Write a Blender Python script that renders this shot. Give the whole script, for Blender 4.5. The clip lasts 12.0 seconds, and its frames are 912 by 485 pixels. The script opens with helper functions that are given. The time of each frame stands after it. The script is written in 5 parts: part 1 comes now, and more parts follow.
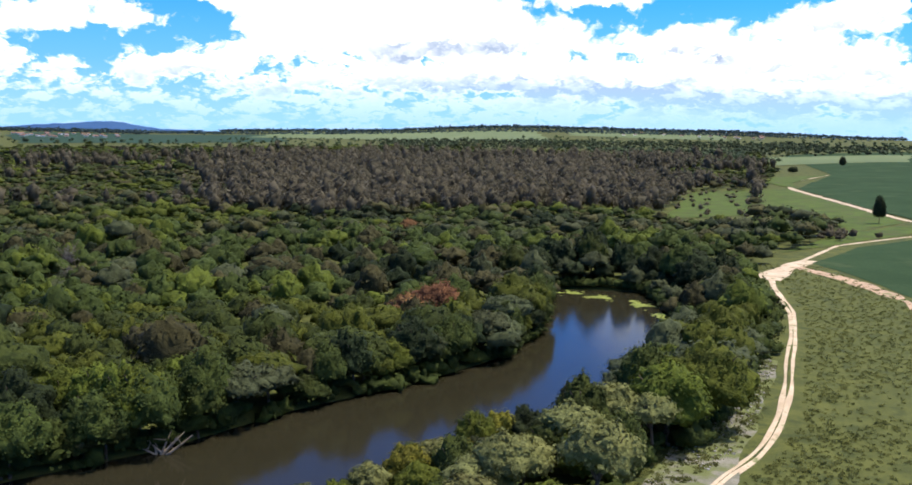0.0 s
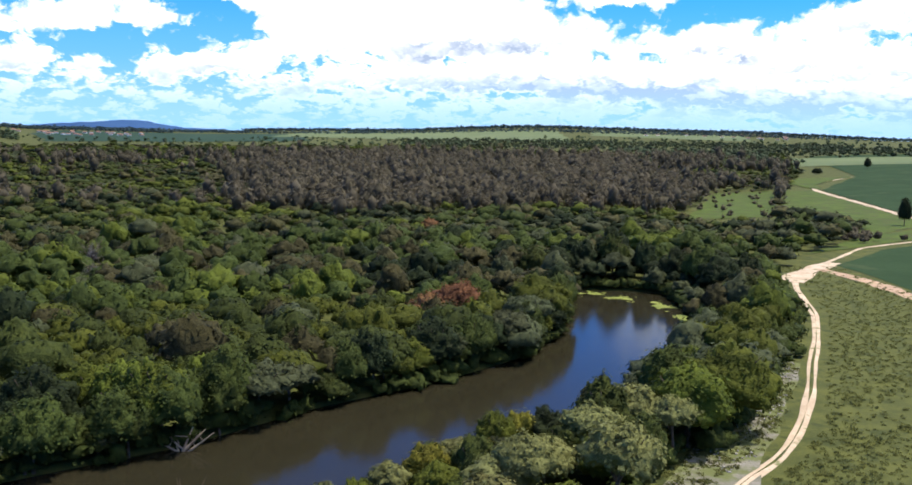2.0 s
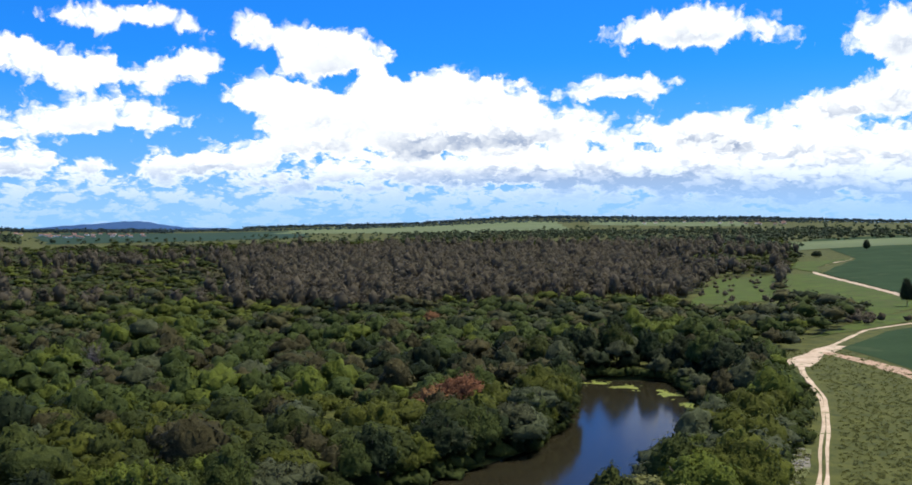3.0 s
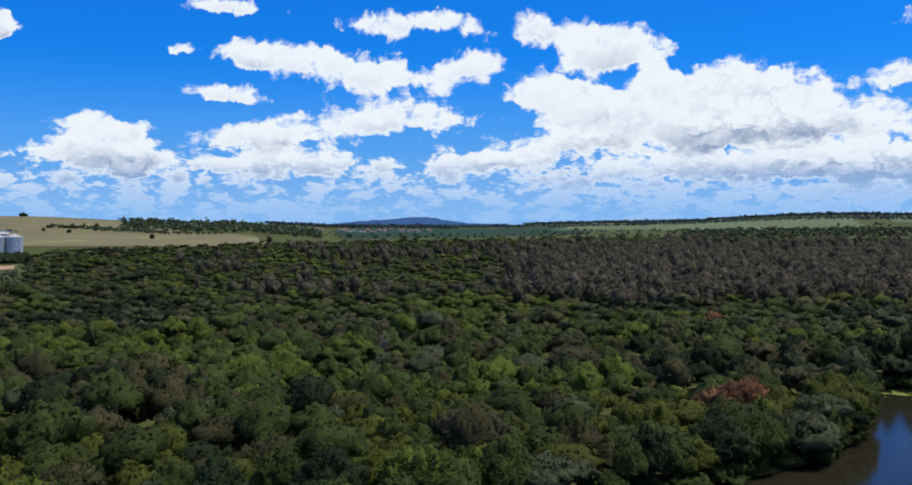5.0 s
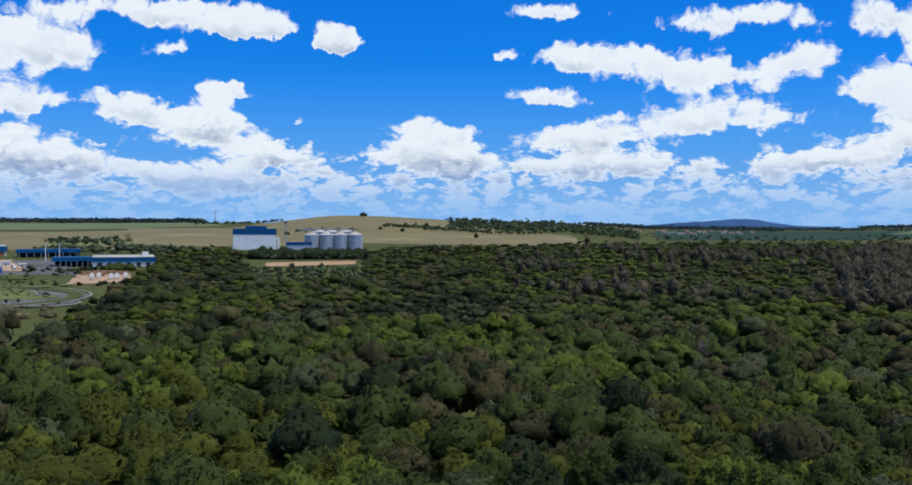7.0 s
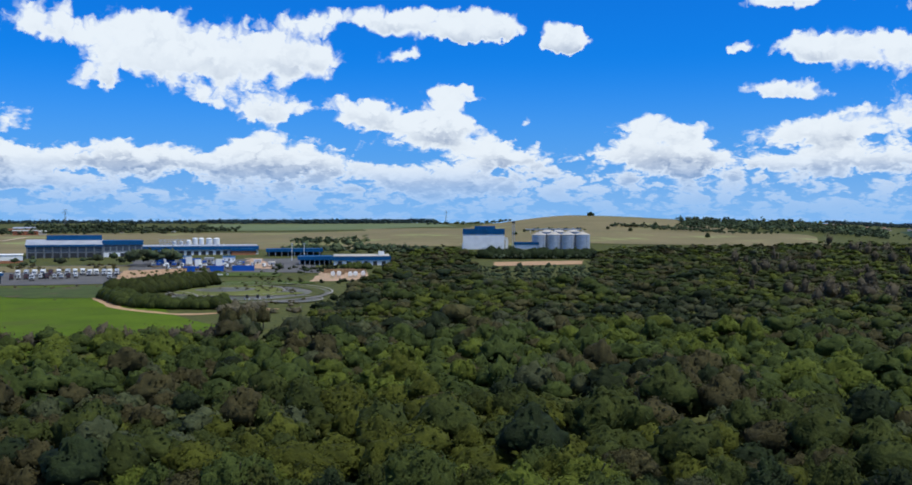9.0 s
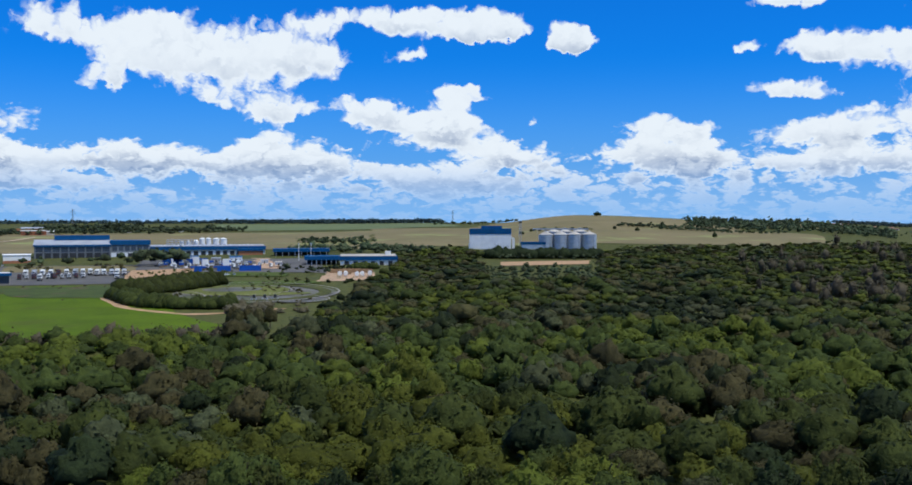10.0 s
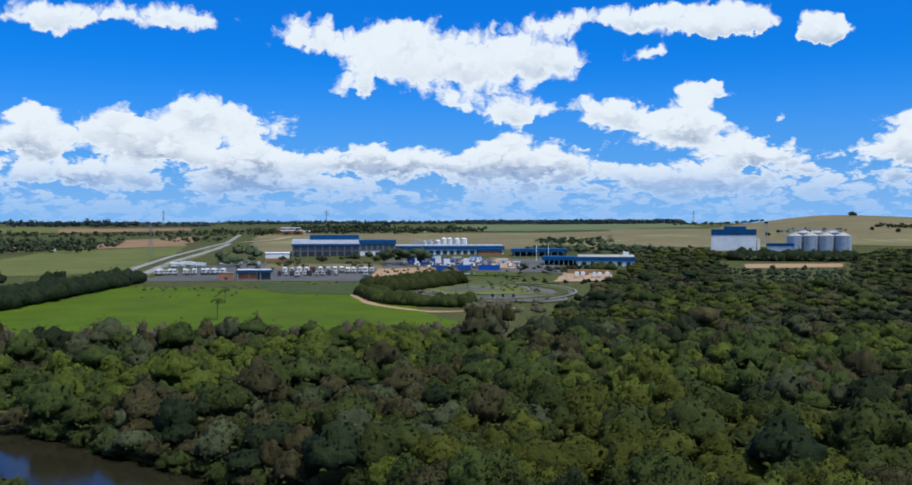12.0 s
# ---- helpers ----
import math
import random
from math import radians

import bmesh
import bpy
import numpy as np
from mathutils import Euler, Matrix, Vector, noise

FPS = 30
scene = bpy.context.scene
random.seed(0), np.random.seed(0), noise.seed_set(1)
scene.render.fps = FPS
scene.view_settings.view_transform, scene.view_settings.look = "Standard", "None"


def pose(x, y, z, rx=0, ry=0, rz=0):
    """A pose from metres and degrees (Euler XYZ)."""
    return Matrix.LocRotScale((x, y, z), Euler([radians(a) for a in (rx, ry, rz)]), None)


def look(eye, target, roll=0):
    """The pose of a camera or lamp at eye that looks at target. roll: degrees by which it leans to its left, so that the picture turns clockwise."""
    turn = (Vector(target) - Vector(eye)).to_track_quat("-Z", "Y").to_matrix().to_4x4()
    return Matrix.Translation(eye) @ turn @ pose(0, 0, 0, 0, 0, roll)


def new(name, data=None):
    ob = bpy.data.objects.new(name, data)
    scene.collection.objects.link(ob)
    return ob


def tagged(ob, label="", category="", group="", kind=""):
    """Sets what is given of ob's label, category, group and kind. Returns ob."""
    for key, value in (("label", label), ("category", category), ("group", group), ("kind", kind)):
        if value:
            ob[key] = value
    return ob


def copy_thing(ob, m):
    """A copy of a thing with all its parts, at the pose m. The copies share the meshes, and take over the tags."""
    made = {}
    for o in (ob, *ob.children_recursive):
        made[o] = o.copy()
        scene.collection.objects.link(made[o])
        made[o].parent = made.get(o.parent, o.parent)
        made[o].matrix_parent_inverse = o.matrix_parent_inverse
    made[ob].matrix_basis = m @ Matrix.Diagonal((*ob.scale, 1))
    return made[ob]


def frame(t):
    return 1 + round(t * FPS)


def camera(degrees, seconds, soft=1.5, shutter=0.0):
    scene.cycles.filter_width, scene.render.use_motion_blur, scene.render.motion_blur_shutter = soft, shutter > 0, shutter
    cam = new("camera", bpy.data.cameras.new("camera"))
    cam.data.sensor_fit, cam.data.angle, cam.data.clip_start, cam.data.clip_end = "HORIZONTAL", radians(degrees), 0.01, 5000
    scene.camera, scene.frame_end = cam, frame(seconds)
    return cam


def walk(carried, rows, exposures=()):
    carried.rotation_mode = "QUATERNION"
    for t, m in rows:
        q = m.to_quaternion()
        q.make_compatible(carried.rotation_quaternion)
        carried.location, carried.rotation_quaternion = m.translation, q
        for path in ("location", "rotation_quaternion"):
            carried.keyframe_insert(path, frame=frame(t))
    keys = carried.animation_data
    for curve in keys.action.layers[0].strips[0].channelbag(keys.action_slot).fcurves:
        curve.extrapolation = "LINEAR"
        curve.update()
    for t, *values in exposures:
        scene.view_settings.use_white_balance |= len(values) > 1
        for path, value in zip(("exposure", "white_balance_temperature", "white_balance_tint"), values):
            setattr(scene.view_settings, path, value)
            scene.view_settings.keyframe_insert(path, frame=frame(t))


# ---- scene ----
# ---------- camera and walk ----------
EYE = 50.0
cam = camera(50.0, 12.0, soft=1.7)
WALK = [
    (0.0, -1.48, -6.40, 0.77), (0.5, 0.22, -6.39, 1.06), (1.0, 0.32, -6.43, 1.01), (1.5, 0.00, -6.39, 0.98),
    (2.0, -0.24, -6.43, 0.97), (2.5, -0.62, -2.00, -0.37), (2.7, -0.63, -1.16, -0.47), (4.3, 12.90, -1.13, -0.19),
    (4.5, 15.59, -1.15, -0.17), (5.0, 16.03, -1.12, -0.33), (5.5, 23.22, -1.08, 0.15), (6.0, 24.72, -1.08, -0.17),
    (6.5, 30.55, -1.02, -0.13), (7.0, 34.47, -1.03, 0.16), (7.2, 35.92, -1.05, 0.05), (8.8, 42.84, -1.15, -0.50), (9.0, 47.72, -1.05, -0.07),
    (9.5, 48.51, -1.04, -0.04), (10.0, 48.11, -1.06, -0.11), (10.5, 54.07, -0.97, -0.18), (11.0, 54.46, -1.01, -0.02),
    (11.5, 60.94, -0.92, 0.08), (12.0, 61.95, -1.01, -0.07)]
walk(cam, [(t, pose(0, 0, EYE, 0, 0, yaw) @ pose(0, 0, 0, 90 + p, 0, 0) @ pose(0, 0, 0, 0, 0, r)) for t, yaw, p, r in WALK],
     exposures=((0.0, 0.60, 6400, 8), (2.0, 0.60, 6400, 8), (2.7, 0.36, 6400, 8), (4.3, -0.12, 6050, 8), (7.2, -0.2, 5900, 7), (12.0, -0.2, 5850, 6)))

# ---------- sky and sun ----------
SUN_AZ, SUN_EL = -70.0, 66.0      # degrees; azimuth grows to the left of +y


def way(az, el):
    a, e = radians(az), radians(el)
    return Vector((-math.sin(a) * math.cos(e), math.cos(a) * math.cos(e), math.sin(e)))


sun = new("sun", bpy.data.lights.new("sun", "SUN"))
sun.data.energy, sun.data.angle, sun.data.color = 4.2, radians(0.53), (1.0, 0.93, 0.82)
sun.matrix_world = look((0, 0, 0), -way(SUN_AZ, SUN_EL))


class Graph:
    """Short spelling for node trees."""

    def __init__(self, tree):
        self.tree = tree
        tree.nodes.clear()

    def node(self, kind, **props):
        n = self.tree.nodes.new(kind)
        for k, v in props.items():
            setattr(n, k, v)
        return n

    def put(self, socket, value):
        if isinstance(value, bpy.types.NodeSocket):
            self.tree.links.new(value, socket)
        elif isinstance(value, (tuple, list)) and len(value) == 3 and socket.type == "RGBA":
            socket.default_value = (*value, 1)
        else:
            socket.default_value = value

    def math(self, op, a, b=0.0, c=0.0, clamp=False):
        n = self.node("ShaderNodeMath", operation=op, use_clamp=clamp)
        for s, v in zip(n.inputs, (a, b, c)):
            self.put(s, v)
        return n.outputs[0]

    def vec(self, op, a, b=(0, 0, 0)):
        n = self.node("ShaderNodeVectorMath", operation=op)
        self.put(n.inputs[0], a)
        self.put(n.inputs[1], b)
        return n.outputs[0]

    def noise(self, vector, scale, detail=4.0, rough=0.55, dist=0.0):
        n = self.node("ShaderNodeTexNoise")
        self.put(n.inputs["Vector"], vector)
        n.inputs["Scale"].default_value, n.inputs["Detail"].default_value = scale, detail
        n.inputs["Roughness"].default_value, n.inputs["Distortion"].default_value = rough, dist
        return n.outputs["Fac"]

    def step(self, value, lo, hi, a=0.0, b=1.0):
        n = self.node("ShaderNodeMapRange", interpolation_type="SMOOTHSTEP")
        for s, v in zip(n.inputs, (value, lo, hi, a, b)):
            self.put(s, v)
        return n.outputs[0]

    def mix(self, fac, a, b, blend="MIX"):
        n = self.node("ShaderNodeMix", data_type="RGBA", blend_type=blend)
        self.put(n.inputs[0], fac)
        self.put(n.inputs[6], a)
        self.put(n.inputs[7], b)
        return n.outputs[2]


CLOUDS = []


def cloud(az, el, half_width, half_height, weight):
    """One heap of cloud with a flat base, in degrees."""
    CLOUDS.append((az, el, half_width, half_height, weight))


cloud(63.1, 8.65, 4.4, 2.56, 1.0)
cloud(65.1, 10.51, 2.0, 1.71, 0.7)
cloud(57.3, 9.28, 3.8, 1.92, 1.0)
cloud(66.8, 8.85, 1.4, 1.71, 0.6)
cloud(70.3, 10.24, 2.4, 1.79, 1.0)
cloud(50.7, 11.43, 6.3, 1.11, 1.0)
cloud(41.7, 10.24, 1.0, 0.85, 1.0)
cloud(58.7, 6.32, 2.4, 1.28, 1.0)
cloud(53.3, 6.19, 2.7, 1.49, 1.0)
cloud(49.0, 4.92, 3.1, 1.62, 1.0)
cloud(48.1, 5.81, 1.4, 1.28, 0.6)
cloud(45.1, 3.51, 2.4, 1.11, 1.0)
cloud(47.9, 7.54, 1.5, 0.60, 1.0)
cloud(43.8, 5.50, 0.5, 0.77, 0.8)
cloud(74.8, 5.58, 3.6, 1.71, 1.0)
cloud(77.0, 6.46, 1.7, 1.28, 0.6)
cloud(81.1, 5.16, 1.9, 1.49, 1.0)
cloud(78.9, 3.98, 2.9, 1.28, 1.0)
cloud(85.5, 4.55, 2.4, 1.49, 1.0)
cloud(85.5, 5.89, 1.2, 1.07, 0.7)
cloud(58.0, 3.24, 4.4, 1.45, 1.0)
cloud(59.0, 4.36, 1.7, 1.07, 0.5)
cloud(66.5, 3.51, 3.4, 1.11, 1.0)
cloud(73.5, 3.20, 2.7, 1.45, 1.0)
cloud(78.6, 11.18, 4.8, 1.19, 1.0)
cloud(85.2, 10.72, 2.6, 1.28, 1.0)
cloud(68.2, 7.72, 1.4, 0.94, 0.8)
cloud(82.6, 2.59, 3.1, 0.85, 0.7)
cloud(50.7, 9.41, 1.5, 0.85, 0.8)
cloud(62.4, 6.66, 1.2, 0.68, 0.8)
cloud(48.7, 2.32, 3.1, 0.85, 0.6)
cloud(72.2, 2.08, 3.8, 0.68, 0.5)
cloud(36.4, 4.17, 2.7, 1.62, 1.0)
cloud(36.1, 5.34, 2.0, 0.94, 0.6)
cloud(29.1, 11.99, 3.4, 0.77, 1.0)
cloud(18.5, 11.22, 4.9, 1.19, 1.0)
cloud(7.2, 9.20, 2.7, 1.49, 1.0)
cloud(11.0, 10.84, 1.9, 1.28, 1.0)
cloud(28.1, 9.39, 2.7, 1.19, 1.0)
cloud(24.7, 8.92, 2.0, 1.28, 0.8)
cloud(29.5, 7.15, 2.9, 0.85, 1.0)
cloud(20.7, 8.33, 4.1, 1.62, 1.0)
cloud(19.6, 5.80, 5.8, 1.71, 1.0)
cloud(27.4, 4.75, 3.2, 1.19, 1.0)
cloud(14.6, 8.79, 1.9, 1.49, 1.0)
cloud(10.7, 7.26, 2.4, 1.37, 1.0)
cloud(4.4, 7.38, 1.1, 1.37, 1.0)
cloud(8.9, 4.37, 2.6, 1.07, 1.0)
cloud(1.1, 6.68, 2.2, 1.71, 1.0)
cloud(6.5, 5.86, 3.8, 1.37, 1.0)
cloud(-0.1, 4.98, 2.7, 1.49, 1.0)
cloud(38.3, 11.14, 2.0, 1.19, 0.5)
cloud(41.4, 10.33, 1.0, 0.85, 0.9)
cloud(47.2, 7.11, 1.2, 0.64, 1.0)
cloud(46.5, 10.78, 2.9, 1.02, 1.0)
cloud(31.5, 9.48, 0.8, 0.60, 0.7)
cloud(34.5, 3.19, 3.8, 1.07, 0.8)
cloud(24.4, 3.29, 5.1, 1.02, 0.7)
cloud(13.3, 3.43, 3.8, 1.07, 0.7)
cloud(47.6, 10.86, 2.0, 0.94, 0.6)
cloud(-13.6, 10.31, 4.6, 1.79, 1.0)
cloud(-10.0, 7.43, 3.1, 0.94, 1.0)
cloud(-24.7, 9.20, 2.7, 2.13, 1.0)
cloud(-21.6, 5.94, 2.6, 1.19, 1.0)
cloud(-24.4, 6.72, 1.2, 1.19, 1.0)
cloud(-14.6, 4.72, 3.2, 1.37, 1.0)
cloud(-1.2, 7.08, 3.2, 1.62, 1.0)
cloud(6.5, 9.81, 2.4, 1.28, 1.0)
cloud(4.2, 7.47, 1.0, 1.49, 0.8)
cloud(-3.9, 5.08, 5.1, 1.49, 1.0)
cloud(2.2, 4.79, 4.1, 1.49, 1.0)
cloud(8.9, 6.53, 3.1, 1.19, 0.8)
cloud(-11.3, 2.69, 6.8, 1.19, 0.8)
cloud(-20.8, 3.69, 5.1, 1.49, 0.8)
cloud(-20.8, 1.89, 6.8, 1.07, 0.8)
cloud(-1.2, 2.86, 8.5, 1.07, 0.6)

world = bpy.data.worlds.new("sky")
scene.world = world
world.use_nodes = True
g = Graph(world.node_tree)
sky = g.node("ShaderNodeTexSky", sky_type="NISHITA", sun_disc=False, sun_elevation=radians(SUN_EL),
             sun_rotation=radians(-SUN_AZ), air_density=1.0, dust_density=0.6, ozone_density=2.0)
co = g.node("ShaderNodeTexCoord").outputs["Generated"]
sep = g.node("ShaderNodeSeparateXYZ")
g.put(sep.inputs[0], co)
wx, wy, wz = sep.outputs
az_of = g.math("MULTIPLY", g.math("ARCTAN2", g.math("MULTIPLY", wx, -1.0), wy), 57.2958)
el_of = g.math("MULTIPLY", g.math("ARCSINE", wz), 57.2958)


def heap_group():
    """One flat-based heap of cloud, as a node group: its weight, and its weight times the height within it."""
    tree = bpy.data.node_groups.new("cloud_heap", "ShaderNodeTree")
    h = Graph(tree)
    for name in ("az", "el", "centre_az", "centre_el", "width", "height", "weight", "sum", "lift"):
        tree.interface.new_socket(name, in_out="INPUT", socket_type="NodeSocketFloat")
    for name in ("sum", "lift"):
        tree.interface.new_socket(name, in_out="OUTPUT", socket_type="NodeSocketFloat")
    i = h.node("NodeGroupInput").outputs
    dx = h.math("DIVIDE", h.math("SUBTRACT", i[0], i[2]), i[4])
    up = h.math("DIVIDE", h.math("SUBTRACT", i[1], i[3]), i[5])
    dy = h.math("MAXIMUM", up, h.math("MULTIPLY", up, -1.9))
    q = h.math("MULTIPLY_ADD", dx, dx, h.math("MULTIPLY", dy, dy))
    w = h.math("MULTIPLY", h.math("EXPONENT", h.math("MULTIPLY", q, -0.9)), i[6])
    out = h.node("NodeGroupOutput")
    h.put(out.inputs[0], h.math("ADD", w, i[7]))
    h.put(out.inputs[1], h.math("MULTIPLY_ADD", w, up, i[8]))
    return tree


HEAP = heap_group()


def flat(u, v):
    comb = g.node("ShaderNodeCombineXYZ")
    g.put(comb.inputs[0], u)
    g.put(comb.inputs[1], v)
    return comb.outputs[0]


def cloud_field(el):
    """How much cloud there is, at azimuth az_of and elevation el, the height within its heap, and the puffs."""
    rise = g.math("LOGARITHM", g.math("ADD", g.math("MAXIMUM", el, 0.0), 2.5), 2.71828)
    at = flat(g.math("MULTIPLY", az_of, 0.34), g.math("MULTIPLY", rise, 3.0))
    # puffs grow flatter and smaller towards the horizon
    tall = g.math("MULTIPLY", g.math("LOGARITHM", g.math("ADD", g.math("MAXIMUM", el, 0.0), 5.0), 2.71828), 9.3)
    fine = flat(g.math("MULTIPLY", az_of, 0.55), tall)
    n = g.noise(at, 1.0, 4.0, 0.5)
    billow = g.noise(fine, 1.0, 3.0, 0.5)
    bump = g.noise(fine, 2.8, 4.0, 0.55)
    push = flat(g.math("MULTIPLY_ADD", billow, 1.2, g.math("MULTIPLY", az_of, 0.55)), g.math("MULTIPLY_ADD", bump, 1.0, tall))
    total = g.math("MULTIPLY", g.math("SUBTRACT", n, 0.5), 1.3)
    total = g.math("MULTIPLY_ADD", g.math("SUBTRACT", billow, 0.5), 0.7, total)
    puffs = 0.0
    for size, weight in ((1.1, 0.62), (2.6, 0.42), (6.0, 0.20)):
        v = g.node("ShaderNodeTexVoronoi", feature="SMOOTH_F1", voronoi_dimensions="2D")
        g.put(v.inputs["Vector"], push)
        v.inputs["Scale"].default_value, v.inputs["Smoothness"].default_value = size, 0.25
        puffs = g.math("MULTIPLY_ADD", g.math("SUBTRACT", 0.42, v.outputs["Distance"]), weight, puffs)
    # loose scraps low down, whole heaps higher up
    total = g.math("MULTIPLY", g.math("ADD", total, puffs), g.step(el, 2.5, 6.0, 1.0, 0.55))
    # more cloud low down, and more on the sun's side
    lowband = g.math("ADD", g.step(el, 3.0, 7.0, -0.24, -0.50), g.math("ADD", g.step(el, 2.2, 4.6, 0.50, 0.0), g.step(el, 18.0, 28.0, 0.0, 0.62)))
    sunside = g.step(az_of, -12.0, 14.0, 0.22, 0.0)
    total = g.math("ADD", g.math("ADD", total, lowband), sunside)
    # heaps with ragged outlines
    waz = g.math("MULTIPLY_ADD", g.math("SUBTRACT", billow, 0.5), 3.2, az_of)
    wel = g.math("MULTIPLY_ADD", g.math("SUBTRACT", n, 0.5), 1.6, g.math("MULTIPLY_ADD", g.math("SUBTRACT", bump, 0.5), 0.9, g.math("SUBTRACT", el, 0.2)))
    heap, lift = 0.0, 0.0
    for row in CLOUDS:
        n_ = g.node("ShaderNodeGroup", node_tree=HEAP)
        for s_, v in zip(n_.inputs, (waz, wel, *row, heap, lift)):
            g.put(s_, v)
        heap, lift = n_.outputs
    height = g.math("DIVIDE", lift, g.math("MAXIMUM", heap, 0.08))
    return g.math("ADD", total, g.math("MINIMUM", heap, 1.02)), height, puffs


field_here, height_here, puff_here = cloud_field(el_of)
above = cloud_field(g.math("ADD", el_of, 0.55))[0]
cover = g.step(field_here, 0.10, 0.40)
# grey flat bases, lit tops, and creases between the puffs
deepness = g.step(field_here, 0.32, 0.85)
base = g.math("MULTIPLY", g.step(g.math("MULTIPLY_ADD", puff_here, 0.5, height_here), 0.34, -0.34), deepness)
crease = g.math("MULTIPLY", g.step(g.math("SUBTRACT", above, field_here), -0.05, 0.55), 0.42)
fold = g.math("MULTIPLY", g.step(puff_here, 0.06, -0.26), 0.42)
dim = g.math("ADD", g.math("MULTIPLY", base, 0.75), g.math("MULTIPLY", g.math("ADD", crease, fold), deepness), clamp=True)
white = g.mix(dim, (1.0, 1.0, 1.0), (0.34, 0.41, 0.56))
low = g.step(el_of, -1.0, 10.0, 1.0, 0.0)
deep = g.mix(1.0, sky.outputs[0], (0.10, 0.70, 1.72), "MULTIPLY")
blue = g.mix(g.math("MULTIPLY", low, 0.9), deep, (2.5, 5.2, 10.2))
# thin lavender haze over the lowest clouds
veil = g.step(el_of, 0.0, 4.5, 0.8, 0.0)
bright = g.node("ShaderNodeVectorMath", operation="SCALE")
g.put(bright.inputs[0], g.mix(veil, white, g.mix(dim, (0.62, 0.72, 0.94), (0.34, 0.46, 0.74))))
bright.inputs["Scale"].default_value = 11.2
tone = g.mix(g.step(el_of, 0.2, 4.0, 0.8, 0.0), g.mix(cover, blue, bright.outputs[0]), (3.3, 6.1, 10.2))
back = g.node("ShaderNodeBackground")
g.put(back.inputs[0], tone)
back.inputs[1].default_value = 0.09
g.put(g.node("ShaderNodeOutputWorld").inputs[0], back.outputs[0])


# ---------- materials ----------
def material(name, tint, dark, scale=1.0, rough=0.8, fine=None, bump=0.0, spec=0.1, metal=0.0, per=0.0, tree=0.0, through_light=0.0, spots=None):
    """Two-scale colour between dark and tint, at scale metres; per: change from object to object and island to island."""
    m = bpy.data.materials.new(name)
    m.use_nodes = True
    k = Graph(m.node_tree)
    pos = k.node("ShaderNodeNewGeometry").outputs["Position"]
    big = k.noise(pos, 1.0 / scale, 3.0, 0.6)
    small = k.noise(pos, 1.0 / (fine or scale * 0.12), 4.0, 0.65)
    both = k.math("ADD", k.math("MULTIPLY", big, 0.6), k.math("MULTIPLY", small, 0.4))
    col = k.mix(k.step(both, 0.34, 0.66), dark, tint)
    if spots:
        colour, size, lo, hi = spots
        col = k.mix(k.step(k.noise(pos, 1.0 / size, 5.0, 0.6), lo, hi), col, colour)
    if per or tree:
        hsv = k.node("ShaderNodeHueSaturation")
        k.put(hsv.inputs["Color"], col)
        obj = k.node("ShaderNodeObjectInfo").outputs["Random"]
        isl = k.node("ShaderNodeNewGeometry").outputs["Random Per Island"]
        v = k.math("MULTIPLY_ADD", k.math("SUBTRACT", obj, 0.5), per, 1.0)
        v = k.math("MULTIPLY_ADD", k.math("SUBTRACT", isl, 0.5), per * 0.8, v)
        hue = k.math("MULTIPLY_ADD", k.math("SUBTRACT", obj, 0.5), per * 0.05, 0.5)
        if tree:
            cell = k.node("ShaderNodeTexVoronoi")
            k.put(cell.inputs["Vector"], pos)
            cell.inputs["Scale"].default_value = 1.0 / tree
            sp = k.node("ShaderNodeSeparateColor")
            k.put(sp.inputs[0], cell.outputs["Color"])
            v = k.math("MULTIPLY", v, k.math("MULTIPLY_ADD", sp.outputs[0], 0.9, 0.55))
            hue = k.math("MULTIPLY_ADD", k.math("SUBTRACT", sp.outputs[1], 0.5), 0.05, hue)
        k.put(hsv.inputs["Value"], v)
        k.put(hsv.inputs["Hue"], hue)
        col = hsv.outputs[0]
    p = k.node("ShaderNodeBsdfPrincipled")
    k.put(p.inputs["Base Color"], col)
    p.inputs["Roughness"].default_value, p.inputs["Metallic"].default_value = rough, metal
    p.inputs["Specular IOR Level"].default_value = spec
    if bump:
        b = k.node("ShaderNodeBump")
        b.inputs["Strength"].default_value, b.inputs["Distance"].default_value = 0.6, bump
        k.put(b.inputs["Height"], small)
        k.put(p.inputs["Normal"], b.outputs[0])
    shader = p.outputs[0]
    if through_light:
        tr = k.node("ShaderNodeBsdfTranslucent")
        k.put(tr.inputs[0], col)
        mx = k.node("ShaderNodeMixShader")
        mx.inputs[0].default_value = through_light
        k.put(mx.inputs[1], shader)
        k.put(mx.inputs[2], tr.outputs[0])
        shader = mx.outputs[0]
    k.put(k.node("ShaderNodeOutputMaterial").inputs[0], shader)
    return m


def leaf(name, tint, dark, tree=0.0, per=0.45, scale=3.0, relief=0.9, glow=0.22):
    return material(name, tint, dark, scale=scale, rough=0.75, fine=0.8, spec=0.08, bump=relief, per=per, tree=tree, through_light=glow)


